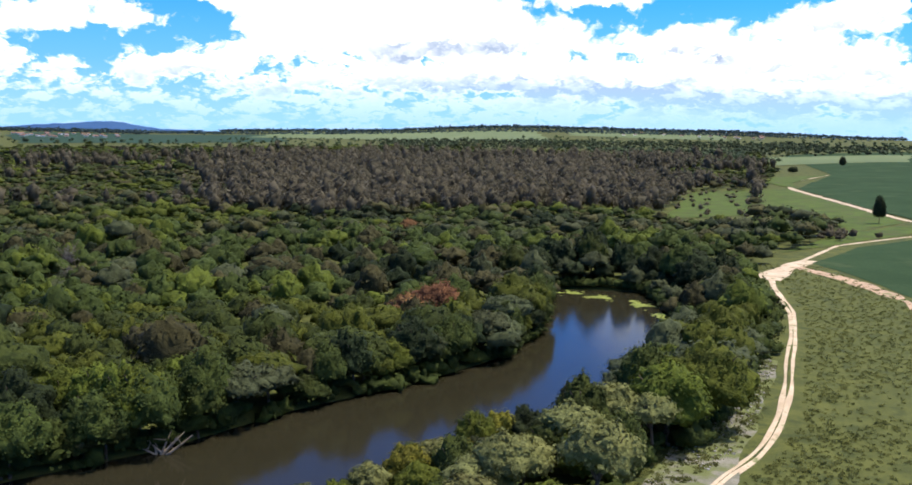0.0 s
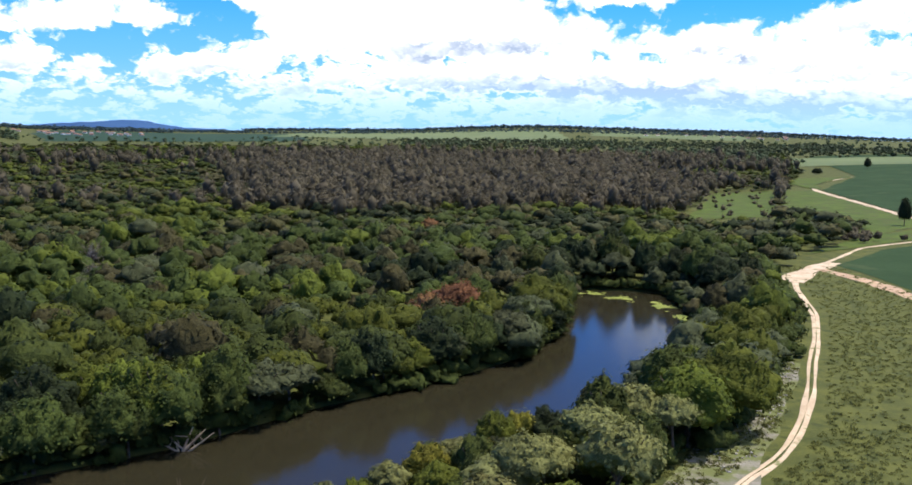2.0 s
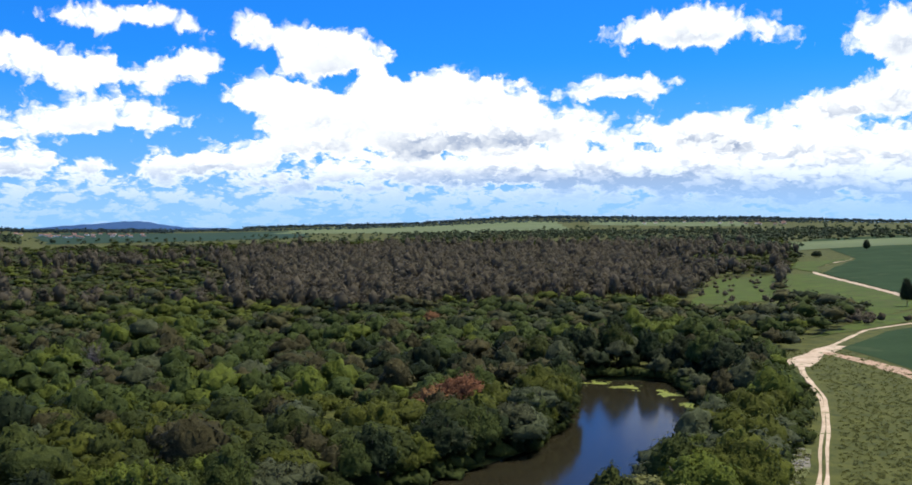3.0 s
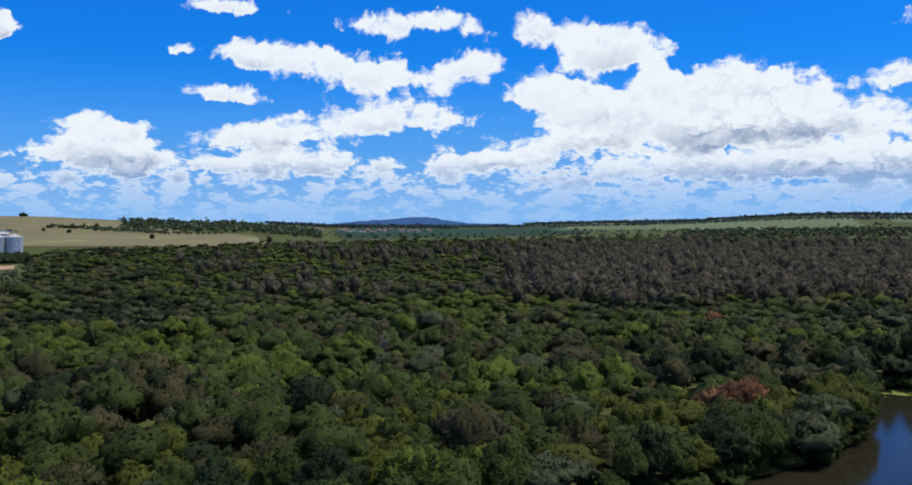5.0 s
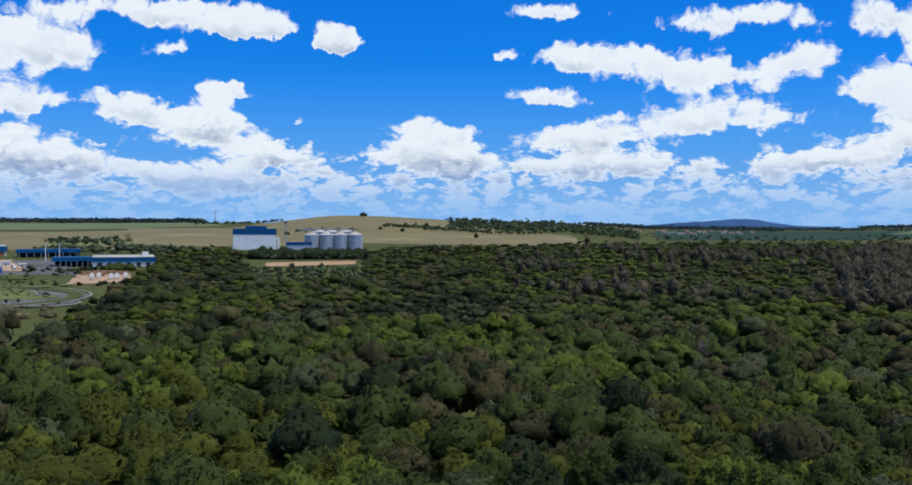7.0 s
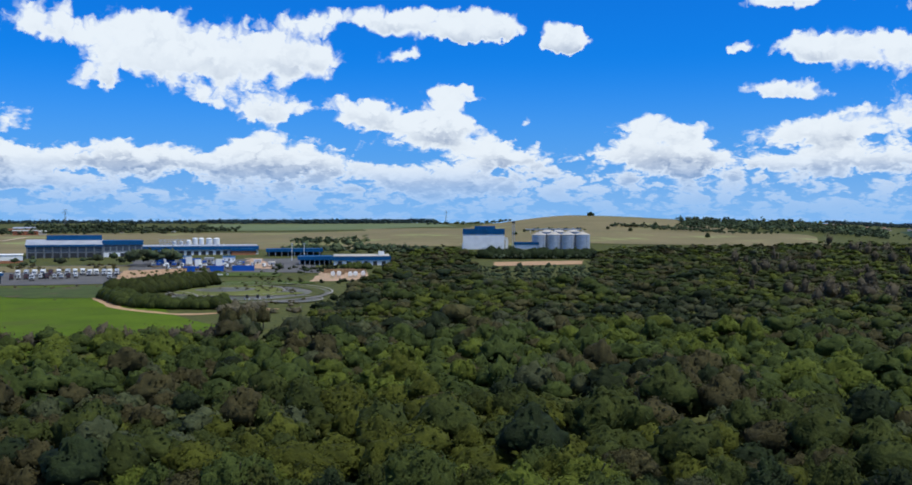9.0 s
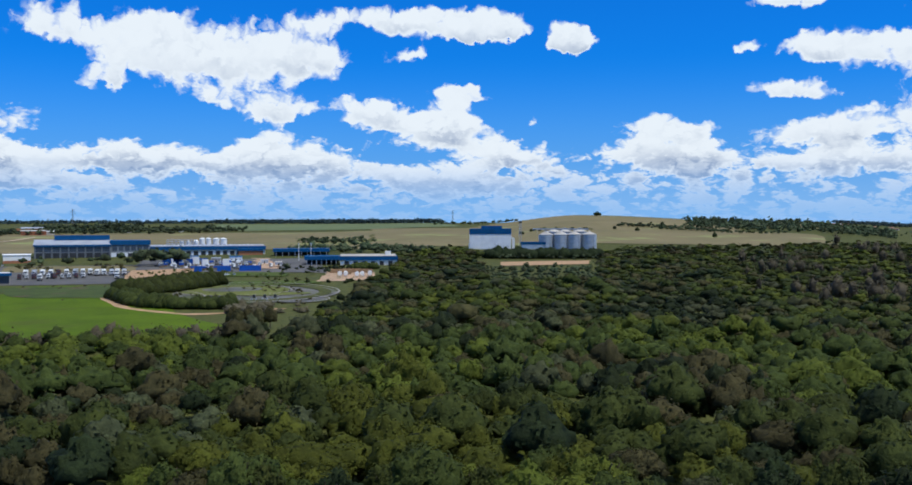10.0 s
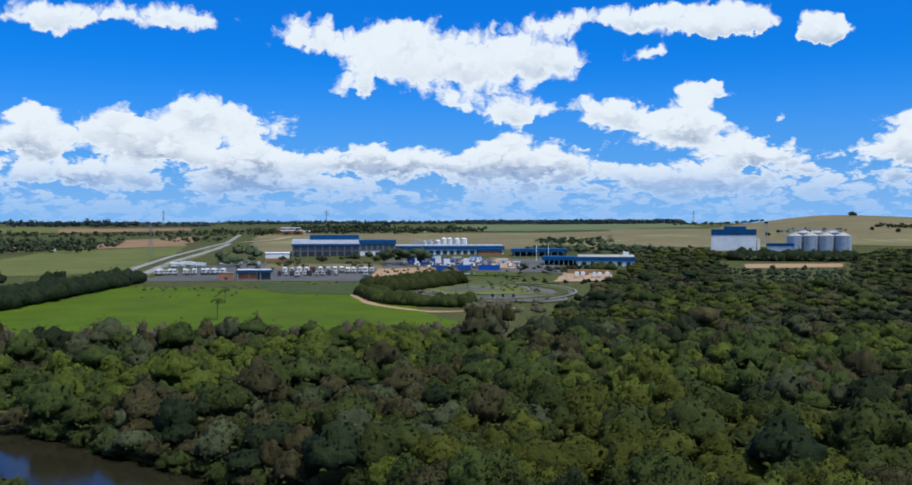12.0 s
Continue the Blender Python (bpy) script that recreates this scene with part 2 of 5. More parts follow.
M_GRASS = material("ground_grass", (0.088, 0.092, 0.024), (0.050, 0.057, 0.017), 6, 0.95, 0.7, 0.08, spots=((0.042, 0.050, 0.016), 5, 0.52, 0.66))
M_MEADOW = material("bright_meadow", (0.080, 0.124, 0.003), (0.054, 0.088, 0.003), 34, 0.95, 2.2, 0.05, spots=((0.064, 0.086, 0.010), 48, 0.54, 0.70))
M_LUSH = material("lush_grass", (0.072, 0.100, 0.018), (0.046, 0.066, 0.014), 14, 0.95, 1.2, 0.08, spots=((0.062, 0.066, 0.024), 9, 0.5, 0.66))
# crop green, dulled and shifted to blue to hold some distance haze
M_CROP = material("crop_green", (0.033, 0.056, 0.025), (0.024, 0.043, 0.019), 40, 1.0, 1.5, 0.05, spec=0.03, spots=((0.050, 0.066, 0.030), 30, 0.55, 0.72))
M_PALE = material("pale_pasture", (0.125, 0.150, 0.068), (0.092, 0.118, 0.052), 120, 0.95, 6, 0.0)
M_STRAW = material("straw_field", (0.182, 0.150, 0.076), (0.136, 0.120, 0.058), 130, 0.95, 8, 0.0, spots=((0.22, 0.24, 0.09), 160, 0.55, 0.7))
M_DIRT = material("dirt_road", (0.54, 0.42, 0.31), (0.36, 0.27, 0.18), 6, 0.95, 0.6, 0.03, spots=((0.14, 0.15, 0.06), 4, 0.56, 0.68))
M_PATH = material("orange_earth", (0.40, 0.26, 0.15), (0.29, 0.19, 0.11), 7, 0.95, 0.8, 0.03)
M_SOIL = material("bare_soil", (0.45, 0.30, 0.20), (0.30, 0.21, 0.14), 8, 0.95, 0.8, 0.05, spots=((0.12, 0.15, 0.05), 6, 0.55, 0.65))
M_RUBBLE = material("stony_ground", (0.22, 0.20, 0.165), (0.12, 0.115, 0.08), 4, 0.95, 0.4, 0.08, spots=((0.11, 0.12, 0.045), 7, 0.40, 0.55))
M_ASPHALT = material("asphalt", (0.12, 0.115, 0.11), (0.075, 0.075, 0.075), 20, 0.9, 1.5)
# blue of the air between, painted into the mountain's base colour
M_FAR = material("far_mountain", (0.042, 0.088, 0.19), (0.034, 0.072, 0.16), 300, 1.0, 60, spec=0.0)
LEAF = {
    "light": leaf("leaf_light_green", (0.090, 0.105, 0.015), (0.045, 0.055, 0.009)),
    "mid": leaf("leaf_mid_green", (0.054, 0.067, 0.015), (0.025, 0.034, 0.009)),
    "dark": leaf("leaf_dark_green", (0.026, 0.036, 0.013), (0.012, 0.018, 0.008)),
    "grey": leaf("leaf_grey_green", (0.072, 0.080, 0.037), (0.038, 0.044, 0.021)),
    "olive": leaf("leaf_olive_brown", (0.074, 0.066, 0.026), (0.036, 0.035, 0.015)),
    "pale": leaf("leaf_pale_olive", (0.165, 0.165, 0.058), (0.095, 0.098, 0.034)),
    "yellow": leaf("leaf_yellow_green", (0.165, 0.155, 0.020), (0.090, 0.088, 0.014)),
    "rust": leaf("leaf_rust", (0.168, 0.080, 0.036), (0.100, 0.050, 0.025)),
    "bare": leaf("twig_grey", (0.185, 0.165, 0.155), (0.115, 0.104, 0.100)),
    "scrub": leaf("scrub_leaf", (0.140, 0.142, 0.046), (0.088, 0.094, 0.031), per=0.3, scale=14.0, relief=0.0, glow=0.6),
}
DRY = leaf("dry_grove_leaf", (0.142, 0.120, 0.080), (0.088, 0.080, 0.050), per=0.4, scale=30.0, relief=0.2, glow=0.4)
FARW = leaf("far_woods_leaf", (0.064, 0.082, 0.040), (0.042, 0.056, 0.030), tree=18.0, relief=0.0)
M_BARK = material("bark", (0.16, 0.12, 0.09), (0.07, 0.055, 0.04), 0.6, 0.95, 0.1, 0.02)

# water: dark brown, lightly rippled
M_WATER = bpy.data.materials.new("river_water")
M_WATER.use_nodes = True
k = Graph(M_WATER.node_tree)
pos = k.node("ShaderNodeNewGeometry").outputs["Position"]
p = k.node("ShaderNodeBsdfPrincipled")
k.put(p.inputs["Base Color"], k.mix(k.noise(pos, 0.03, 3), (0.017, 0.015, 0.008), (0.024, 0.021, 0.012)))
p.inputs["Roughness"].default_value, p.inputs["IOR"].default_value = 0.10, 1.33
p.inputs["Specular IOR Level"].default_value = 0.16
b = k.node("ShaderNodeBump")
b.inputs["Strength"].default_value, b.inputs["Distance"].default_value = 0.4, 0.06
k.put(b.inputs["Height"], k.noise(pos, 0.8, 4, 0.6))
k.put(p.inputs["Normal"], b.outputs[0])
k.put(k.node("ShaderNodeOutputMaterial").inputs[0], p.outputs[0])


# ---------- the lie of the land ----------
RIVER = np.array([(-420, -80), (-335, -30), (-257, 2), (-184, 34), (-128, 66), (-74, 104), (-30, 140), (-11, 164), (2, 176), (16, 190),
                  (32, 210), (45, 240), (51, 275), (52, 305)], float)
HALF = 18.0
RING = np.array((600, 900, 1300, 1800, 2600, 3600, 4900), float)
LAND = np.array((
    (-40, 0, 2, 6, 12, 25, 35, 42), (-26, 3, 8, 14, 22, 30, 38, 42), (-15, 0, 2, 6, 14, 28, 50, 70), (-5, 0, 1, 5, 13, 27, 54, 82),
    (5, 0, 1, 5, 12, 24, 38, 50), (14.5, 0, 1, 5, 11, 22, 32, 40), (22, 0, 1, 5, 12, 25, 38, 46), (30, 0, 2, 8, 24, 54, 58, 56),
    (41, 0, 3, 10, 36, 74, 64, 56), (47, 0, 3, 11, 26, 48, 54, 58), (58, 0, 4, 12, 22, 37, 50, 60), (82, 0, 3, 9, 17, 33, 48, 62)), float)


def smooth(v):
    v = np.clip(v, 0, 1)
    return v * v * (3 - 2 * v)


def to_line(x, y, line):
    """Distance from points to a polyline."""
    best = np.full(np.shape(x), 1e9)
    for (ax, ay), (bx, by) in zip(line[:-1], line[1:]):
        dx, dy = bx - ax, by - ay
        f = np.clip(((x - ax) * dx + (y - ay) * dy) / (dx * dx + dy * dy), 0, 1)
        best = np.minimum(best, np.hypot(x - ax - f * dx, y - ay - f * dy))
    return best


def inside(x, y, poly):
    hit = np.zeros(np.shape(x), bool)
    n = len(poly)
    for i in range(n):
        (ax, ay), (bx, by) = poly[i], poly[(i + 1) % n]
        if ay != by:
            hit ^= ((ay > y) != (by > y)) & (x < (bx - ax) * (y - ay) / (by - ay) + ax)
    return hit


def azimuth(x, y):
    return np.degrees(np.arctan2(-np.asarray(x, float), y))


def land(x, y):
    """Ground height."""
    x, y = np.asarray(x, float), np.asarray(y, float)
    d, a = np.hypot(x, y), azimuth(x, y)
    az = np.concatenate([LAND[:, 0], [LAND[0, 0] + 360]])
    tab = np.concatenate([LAND[:, 1:], LAND[:1, 1:]])
    a = np.where(a < az[0], a + 360, a)
    i = np.clip(np.searchsorted(az, a, side="right") - 1, 0, len(az) - 2)
    f = smooth((a - az[i]) / (az[i + 1] - az[i]))
    rr = np.concatenate([[300], RING])
    tt = np.concatenate([np.zeros((len(tab), 1)), tab], 1)
    j = np.clip(np.searchsorted(rr, d, side="right") - 1, 0, len(rr) - 2)
    h = np.clip((d - rr[j]) / (rr[j + 1] - rr[j]), 0, 1)
    lo = tt[i, j] * (1 - h) + tt[i, j + 1] * h
    hi = tt[i + 1, j] * (1 - h) + tt[i + 1, j + 1] * h
    z = lo * (1 - f) + hi * f
    bed = to_line(x, y, RIVER) if d.size else d
    return z - 3.5 * (1 - smooth((bed - HALF + 5) / 9.0))


def fast_mesh(name, verts, quads, mat, parent=None, smooth_faces=False):
    """A mesh of quads (or triangles) from arrays."""
    me = bpy.data.meshes.new(name)
    n, c = quads.shape
    me.vertices.add(len(verts))
    me.vertices.foreach_set("co", np.ascontiguousarray(verts, np.float32).ravel())
    me.loops.add(n * c)
    me.loops.foreach_set("vertex_index", np.ascontiguousarray(quads, np.int32).ravel())
    me.polygons.add(n)
    me.polygons.foreach_set("loop_start", np.arange(0, n * c, c, dtype=np.int32))
    me.update(calc_edges=True)
    me.materials.append(mat)
    if smooth_faces:
        me.shade_smooth()
    ob = new(name, me)
    ob.parent = parent
    return ob


def grid_faces(nu, nv, wrap=False):
    i, j = np.meshgrid(np.arange(nu if wrap else nu - 1), np.arange(nv - 1), indexing="ij")
    a, b = i * nv + j, ((i + 1) % nu) * nv + j
    return np.stack([a, b, b + 1, a + 1], -1).reshape(-1, 4)


# ground: one sheet to the horizon
angles = np.concatenate([np.arange(-35, 95, 0.6), np.arange(95, 325, 4.0)])
rings = np.concatenate([[0.05, 20, 40, 60], np.arange(75, 360, 4.0), np.geomspace(360, 4950, 110), RING])
rings = np.unique(np.round(rings, 2))
A, R = np.meshgrid(np.radians(angles), rings, indexing="ij")
gx, gy = -np.sin(A) * R, np.cos(A) * R
ground = fast_mesh("ground", np.stack([gx, gy, land(gx, gy)], -1).reshape(-1, 3), grid_faces(len(angles), len(rings), True)[:, ::-1], M_GRASS)
ground.data.shade_smooth()
tagged(ground, "rolling grassy ground reaching to the horizon", "ground", kind="structure")


def ribbon(name, line, width, mat, lift, label, kind="structure", category="road", step=4.0, wobble=0.0):
    """A strip laid on the land along a polyline (x, y)."""
    line = np.array(line, float)
    seg = np.hypot(*np.diff(line, axis=0).T)
    s = np.concatenate([[0], np.cumsum(seg)])
    t = np.linspace(0, s[-1], max(3, int(s[-1] / step)))
    # rounded corners
    x, y = np.interp(t, s, line[:, 0]), np.interp(t, s, line[:, 1])
    for _ in range(6):
        x[1:-1], y[1:-1] = (x[:-2] + 2 * x[1:-1] + x[2:]) / 4, (y[:-2] + 2 * y[1:-1] + y[2:]) / 4
    dx, dy = np.gradient(x), np.gradient(y)
    n = np.hypot(dx, dy)
    nx, ny = -dy / n, dx / n
    w = np.full(len(t), width / 2.0)
    if wobble:
        w = w + wobble * np.array([noise.noise((a * 0.06, width, 0.0)) for a in t])
    across = np.linspace(-1, 1, 5)
    X = x[:, None] + nx[:, None] * w[:, None] * across
    Y = y[:, None] + ny[:, None] * w[:, None] * across
    Z = land(X, Y) + lift - 0.12 * np.abs(across) ** 3
    ob = fast_mesh(name, np.stack([X, Y, Z], -1).reshape(-1, 3), grid_faces(len(t), 5)[:, ::-1], mat)
    return tagged(ob, label, category, kind=kind)


def sheet(name, corners, mat, lift, label, category="field", n=28, ragged=0.018):
    """A four-cornered patch laid on the land."""
    c = np.array(corners, float)
    u, v = np.meshgrid(np.linspace(0, 1, n), np.linspace(0, 1, n), indexing="ij")
    P = ((1 - u) * (1 - v))[..., None] * c[0] + (u * (1 - v))[..., None] * c[1] + (u * v)[..., None] * c[2] + ((1 - u) * v)[..., None] * c[3]
    size = np.hypot(*(c[2] - c[0]))
    wob = np.array([[noise.noise_vector((x * 9 / size, y * 9 / size, lift))[:2] for x, y in row] for row in P])
    P = P + wob * size * ragged
    Z = land(P[..., 0], P[..., 1]) + lift
    ob = fast_mesh(name, np.concatenate([P, Z[..., None]], -1).reshape(-1, 3), grid_faces(n, n), mat)
    return tagged(ob, label, category, kind="structure")


def strip_field(name, left, right, mat, lift, label, category="field", n=34):
    """A field laid on the land between two lines of as many points."""
    a, b = np.array(left, float), np.array(right, float)
    k = np.linspace(0, len(a) - 1, 14 * (len(a) - 1) + 1)
    idx = np.arange(len(a))
    L = np.stack([np.interp(k, idx, a[:, 0]), np.interp(k, idx, a[:, 1])], -1)
    R_ = np.stack([np.interp(k, idx, b[:, 0]), np.interp(k, idx, b[:, 1])], -1)
    v = (np.linspace(0, 1, n) ** 1.6)[None, :, None]
    P = L[:, None] * (1 - v) + R_[:, None] * v
    P = P + np.array([[noise.noise_vector((x * 0.03, y * 0.03, lift))[:2] for x, y in row] for row in P]) * 2.5
    Z = land(P[..., 0], P[..., 1]) + lift
    ob = fast_mesh(name, np.concatenate([P, Z[..., None]], -1).reshape(-1, 3), grid_faces(len(k), n)[:, ::-1], mat)
    return tagged(ob, label, category, kind="structure")


def polar(az, d):
    a = radians(az)
    return (-math.sin(a) * d, math.cos(a) * d)


# river
wl = RIVER.copy()
ribbon("water", np.concatenate([wl, [(52, 318)]]), 2 * HALF + 14, M_WATER, 0.0, "slow brown river bending between wooded banks", category="river", step=6)
water = bpy.data.objects["water"]
vz = np.empty(len(water.data.vertices) * 3, np.float32)
water.data.vertices.foreach_get("co", vz)
vz[2::3] = -1.2
water.data.vertices.foreach_set("co", vz)
water.data.update()

# roads and tracks on the right side
TRACK = [(30, 118), (40, 133), (44, 139), (51, 147), (57, 157), (63, 169), (72, 190), (81, 214), (90, 236), (97, 255), (104, 275), (108, 292), (113, 315), (121, 341),
         (133, 362), (149, 386), (184, 436), (236, 472), (320, 510)]
ribbon("dirt_track", TRACK, 2.1, M_DIRT, 0.14, "pale two-rut dirt track winding along the woods", wobble=0.4, step=2)
ribbon("dirt_road", [(360, 500), (272, 544), (275, 585), (281, 631), (300, 760), (315, 848), (345, 940), (426, 1047)], 5.0, M_DIRT, 0.3, "pale dirt road beside the crop field", wobble=1.5)
ribbon("soil_strip", [(140, 368), (146, 340), (147, 310), (146, 285), (144, 250)], 6.0, M_SOIL, 0.16, "bare reddish soil strip at the field edge", wobble=3)
ribbon("grass_strip", TRACK[:12], 0.4, M_GRASS, 0.2, "grass strip between the ruts of the track", category="grass", step=2, wobble=0.5)
ribbon("dirt_patch", [(118, 336), (124, 348), (136, 367), (152, 386)], 7.5, M_DIRT, 0.17, "wide pale dirt patch where tracks meet", wobble=2.5, step=2)
strip_field("crop_field", [(150, 250), (152, 330), (151, 380), (190, 428), (240, 464), (330, 497)], [(330, 250), (335, 300), (340, 350), (345, 400), (350, 450), (355, 490)], M_CROP, 0.12, "dark green crop field")
strip_field("crop_field", [(278, 547), (284, 631), (304, 760), (320, 848), (432, 1047), (618, 1714)], [(1500, -60), (1500, 300), (1500, 600), (1500, 900), (1500, 1300), (1500, 2100)], M_CROP, 0.45, "wide green crop field on a gentle slope")
strip_field("meadow", [(203, 480), (224, 530), (208, 563), (214, 640), (289, 850)], [(264, 538), (269, 558), (272, 590), (278, 635), (312, 848)], M_LUSH, 0.22, "bright green meadow with weeds beside the dirt road", n=14)
sheet("pasture", [(460, 1330), (665, 1345), (800, 1620), (560, 1620)], M_PALE, 0.8, "paler strip of pasture above the crop")
sheet("stony_ground", [(24, 120), (42, 130), (78, 214), (74, 226)], M_RUBBLE, 0.1, "grey stony ground with sparse weeds", "ground")
sheet("meadow", [(320, 850), (350, 940), (426, 1045), (330, 1040)], M_LUSH, 0.5, "bright green grass at a field corner")
sheet("meadow", [(150, 412), (205, 486), (285, 540), (235, 476)], M_LUSH, 0.2, "bright grass between two dirt roads")

# fields on the left side and beyond
M_OLIVE = material("olive_pasture", (0.128, 0.138, 0.038), (0.094, 0.106, 0.028), 70, 0.95, 5)
M_REDSOIL = material("red_ploughed_soil", (0.26, 0.16, 0.09), (0.19, 0.13, 0.07), 80, 0.95, 6)
M_GREYROAD = material("grey_road", (0.30, 0.29, 0.27), (0.22, 0.215, 0.20), 25, 0.9, 3)
M_TEAL = material("dark_crop", (0.024, 0.050, 0.028), (0.017, 0.036, 0.021), 150, 0.95, 8)


def field(name, corners, mat, lift, label, n=28, ragged=0.018):
    return sheet(name, [polar(a, d) for a, d in corners], mat, lift, label, n=n, ragged=ragged)


field("green_field", [(112, 470), (60, 430), (66.6, 806), (80.3, 851)], M_MEADOW, 0.34, "bright green pasture beside the works", 40)
field("olive_field", [(93, 930), (80.6, 1010), (77.2, 1673), (84.5, 1538)], M_OLIVE, 0.42, "olive green pasture beyond a tree hedge")
field("olive_field", [(80.2, 935), (79.6, 935), (75.2, 1700), (75.6, 1700)], M_OLIVE, 0.42, "grass verge between two grey roads")
field("ploughed_field", [(83, 1580), (77.4, 1700), (76.5, 2200), (81.4, 1980)], M_REDSOIL, 0.56, "reddish brown ploughed field")
field("far_field", [(95, 2500), (82.5, 2600), (82.5, 3400), (95, 3200)], M_OLIVE, 0.67, "far green pasture on a rise")
field("ploughed_field", [(84.1, 2520), (77, 2750), (77, 3150), (84.1, 3050)], M_REDSOIL, 1.02, "far pale ploughed field")
field("straw_field", [(74.4, 1420), (53, 1420), (53, 2300), (73.2, 2400)], M_STRAW, 0.64, "dry straw coloured field behind the works", 40)
field("straw_field", [(53, 1500), (26.4, 1600), (28, 2000), (53, 2480)], M_STRAW, 0.70, "dry straw coloured field on a low hill", 60)
field("straw_field", [(48, 2250), (31, 1950), (33.5, 2560), (46, 2600)], M_STRAW, 0.91, "dry straw coloured hill top", 50)
field("pale_field", [(62, 2500), (48, 2460), (49, 3900), (62, 3700)], M_PALE, 1.02, "pale green distant field")
field("ploughed_field", [(30.5, 2250), (25.5, 2300), (25.8, 2600), (30, 2600)], M_STRAW, 1.02, "pinkish bare field by the far village")
field("dark_field", [(23, 2150), (8.5, 2500), (8.5, 3500), (23, 3300)], M_TEAL, 0.77, "dark green distant crop field")
field("pale_field", [(10.6, 3000), (-7, 2600), (-6, 3900), (8, 4300)], M_PALE, 0.95, "pale green distant field")
field("pale_field", [(-8, 3300), (-17, 3000), (-16, 4200), (-8, 4300)], M_PALE, 1.12, "pale green field on a far rise")
field("clearing", [(-13.5, 600), (-18.4, 640), (-18.3, 900), (-15, 860)], M_LUSH, 0.35, "bright grassy clearing at the edge of the woods")
ribbon("grey_road", [polar(80.5, 930), polar(80.4, 1036), polar(78.3, 1302), polar(76.1, 1638), polar(75.1, 1818), polar(74.4, 2300)], 9.0, M_GREYROAD, 0.8, "grey paved road towards the works", step=12)
ribbon("grey_road", [polar(80.3, 905), polar(78, 1197), polar(75.8, 1519), polar(75.0, 1760)], 10.0, M_GREYROAD, 0.8, "grey access road beside the works", step=12)
ribbon("dirt_road", [polar(74.4, 1800), polar(72.6, 1900), polar(71.4, 2100)], 9.0, M_DIRT, 1.6, "pale dirt road climbing a field", step=12)
field("rough_grass", [(80.3, 805), (66.9, 715), (66.7, 800), (80.4, 846)], M_GRASS, 0.41, "rough dull grass at the top of the pasture", 40, 0.045)
M_WEED = material("dark_weeds", (0.062, 0.084, 0.024), (0.042, 0.058, 0.018), 18, 0.95, 1.5, 0.06, spots=((0.085, 0.066, 0.040), 26, 0.56, 0.68))
field("weed_patch", [(74.2, 822), (67.0, 796), (67.5, 690), (72.2, 705)], M_WEED, 0.55, "darker weedy patch with brown stalks in the pasture", 40, 0.07)
sheet("lorry_park", [polar(80.2, 873), polar(66.4, 826), polar(66.0, 1090), polar(75.4, 1130)], M_ASPHALT, 0.3, "dark asphalt lorry park", "paved yard")
sheet("verge", [polar(73.2, 1010), polar(66.3, 985), polar(66.2, 1075), polar(72.8, 1105)], M_STRAW, 0.5, "dry grass verge behind the lorry park", "ground")
sheet("works_yard", [polar(66.4, 985), polar(55.5, 930), polar(56.5, 1180), polar(66.0, 1180)], M_ASPHALT, 0.35, "grey paved yard of the works", "paved yard")
sheet("soil_bank", [polar(67, 868), polar(63.2, 960), polar(63.2, 1010), polar(66.5, 995)], M_PATH, 0.6, "bare orange soil beside the lorry park", "ground")
sheet("soil_yard", [polar(56.2, 815), polar(52.8, 835), polar(52.9, 945), polar(55.6, 950)], M_SOIL, 0.35, "bare soil storage yard", "ground")
sheet("soil_strip", [polar(45.6, 1035), polar(40.4, 1080), polar(40.3, 1150), polar(45.4, 1110)], M_PATH, 0.5, "bare orange earth strip behind the woods", "ground")
ribbon("dirt_path", [polar(67.9, 720), polar(67.9, 688), polar(66.9, 616), polar(63.5, 560), polar(60.5, 570), polar(58.2, 590)], 9.0, M_PATH, 0.4, "orange dirt path round the settling pond", wobble=2, step=5)
ribbon("forest_path", [polar(57, 700), polar(52, 640), polar(50.5, 560)], 3.0, M_PALE, 0.3, "faint pale path through the woods", wobble=1, step=5)

# far mountain, its blue being distance haze put into the colour
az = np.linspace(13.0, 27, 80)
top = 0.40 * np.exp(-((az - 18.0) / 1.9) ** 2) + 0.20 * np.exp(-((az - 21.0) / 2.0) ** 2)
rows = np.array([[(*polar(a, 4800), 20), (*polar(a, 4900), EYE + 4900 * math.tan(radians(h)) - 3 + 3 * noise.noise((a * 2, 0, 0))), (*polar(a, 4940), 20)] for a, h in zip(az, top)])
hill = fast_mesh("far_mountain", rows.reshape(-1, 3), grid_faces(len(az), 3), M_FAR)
tagged(hill, "low mountain on the horizon, painted haze blue", "mountain", kind="structure")


# ---------- trees ----------
def ico(sub):
    bm = bmesh.new()
    bmesh.ops.create_icosphere(bm, subdivisions=sub, radius=1.0)
    v = np.array([p.co[:] for p in bm.verts])
    f = np.array([[q.index for q in p.verts] for p in bm.faces])
    bm.free()
    return v, f


ICO = ico(1)
BALLS = {n: ico(n) for n in (1, 2, 3, 4)}


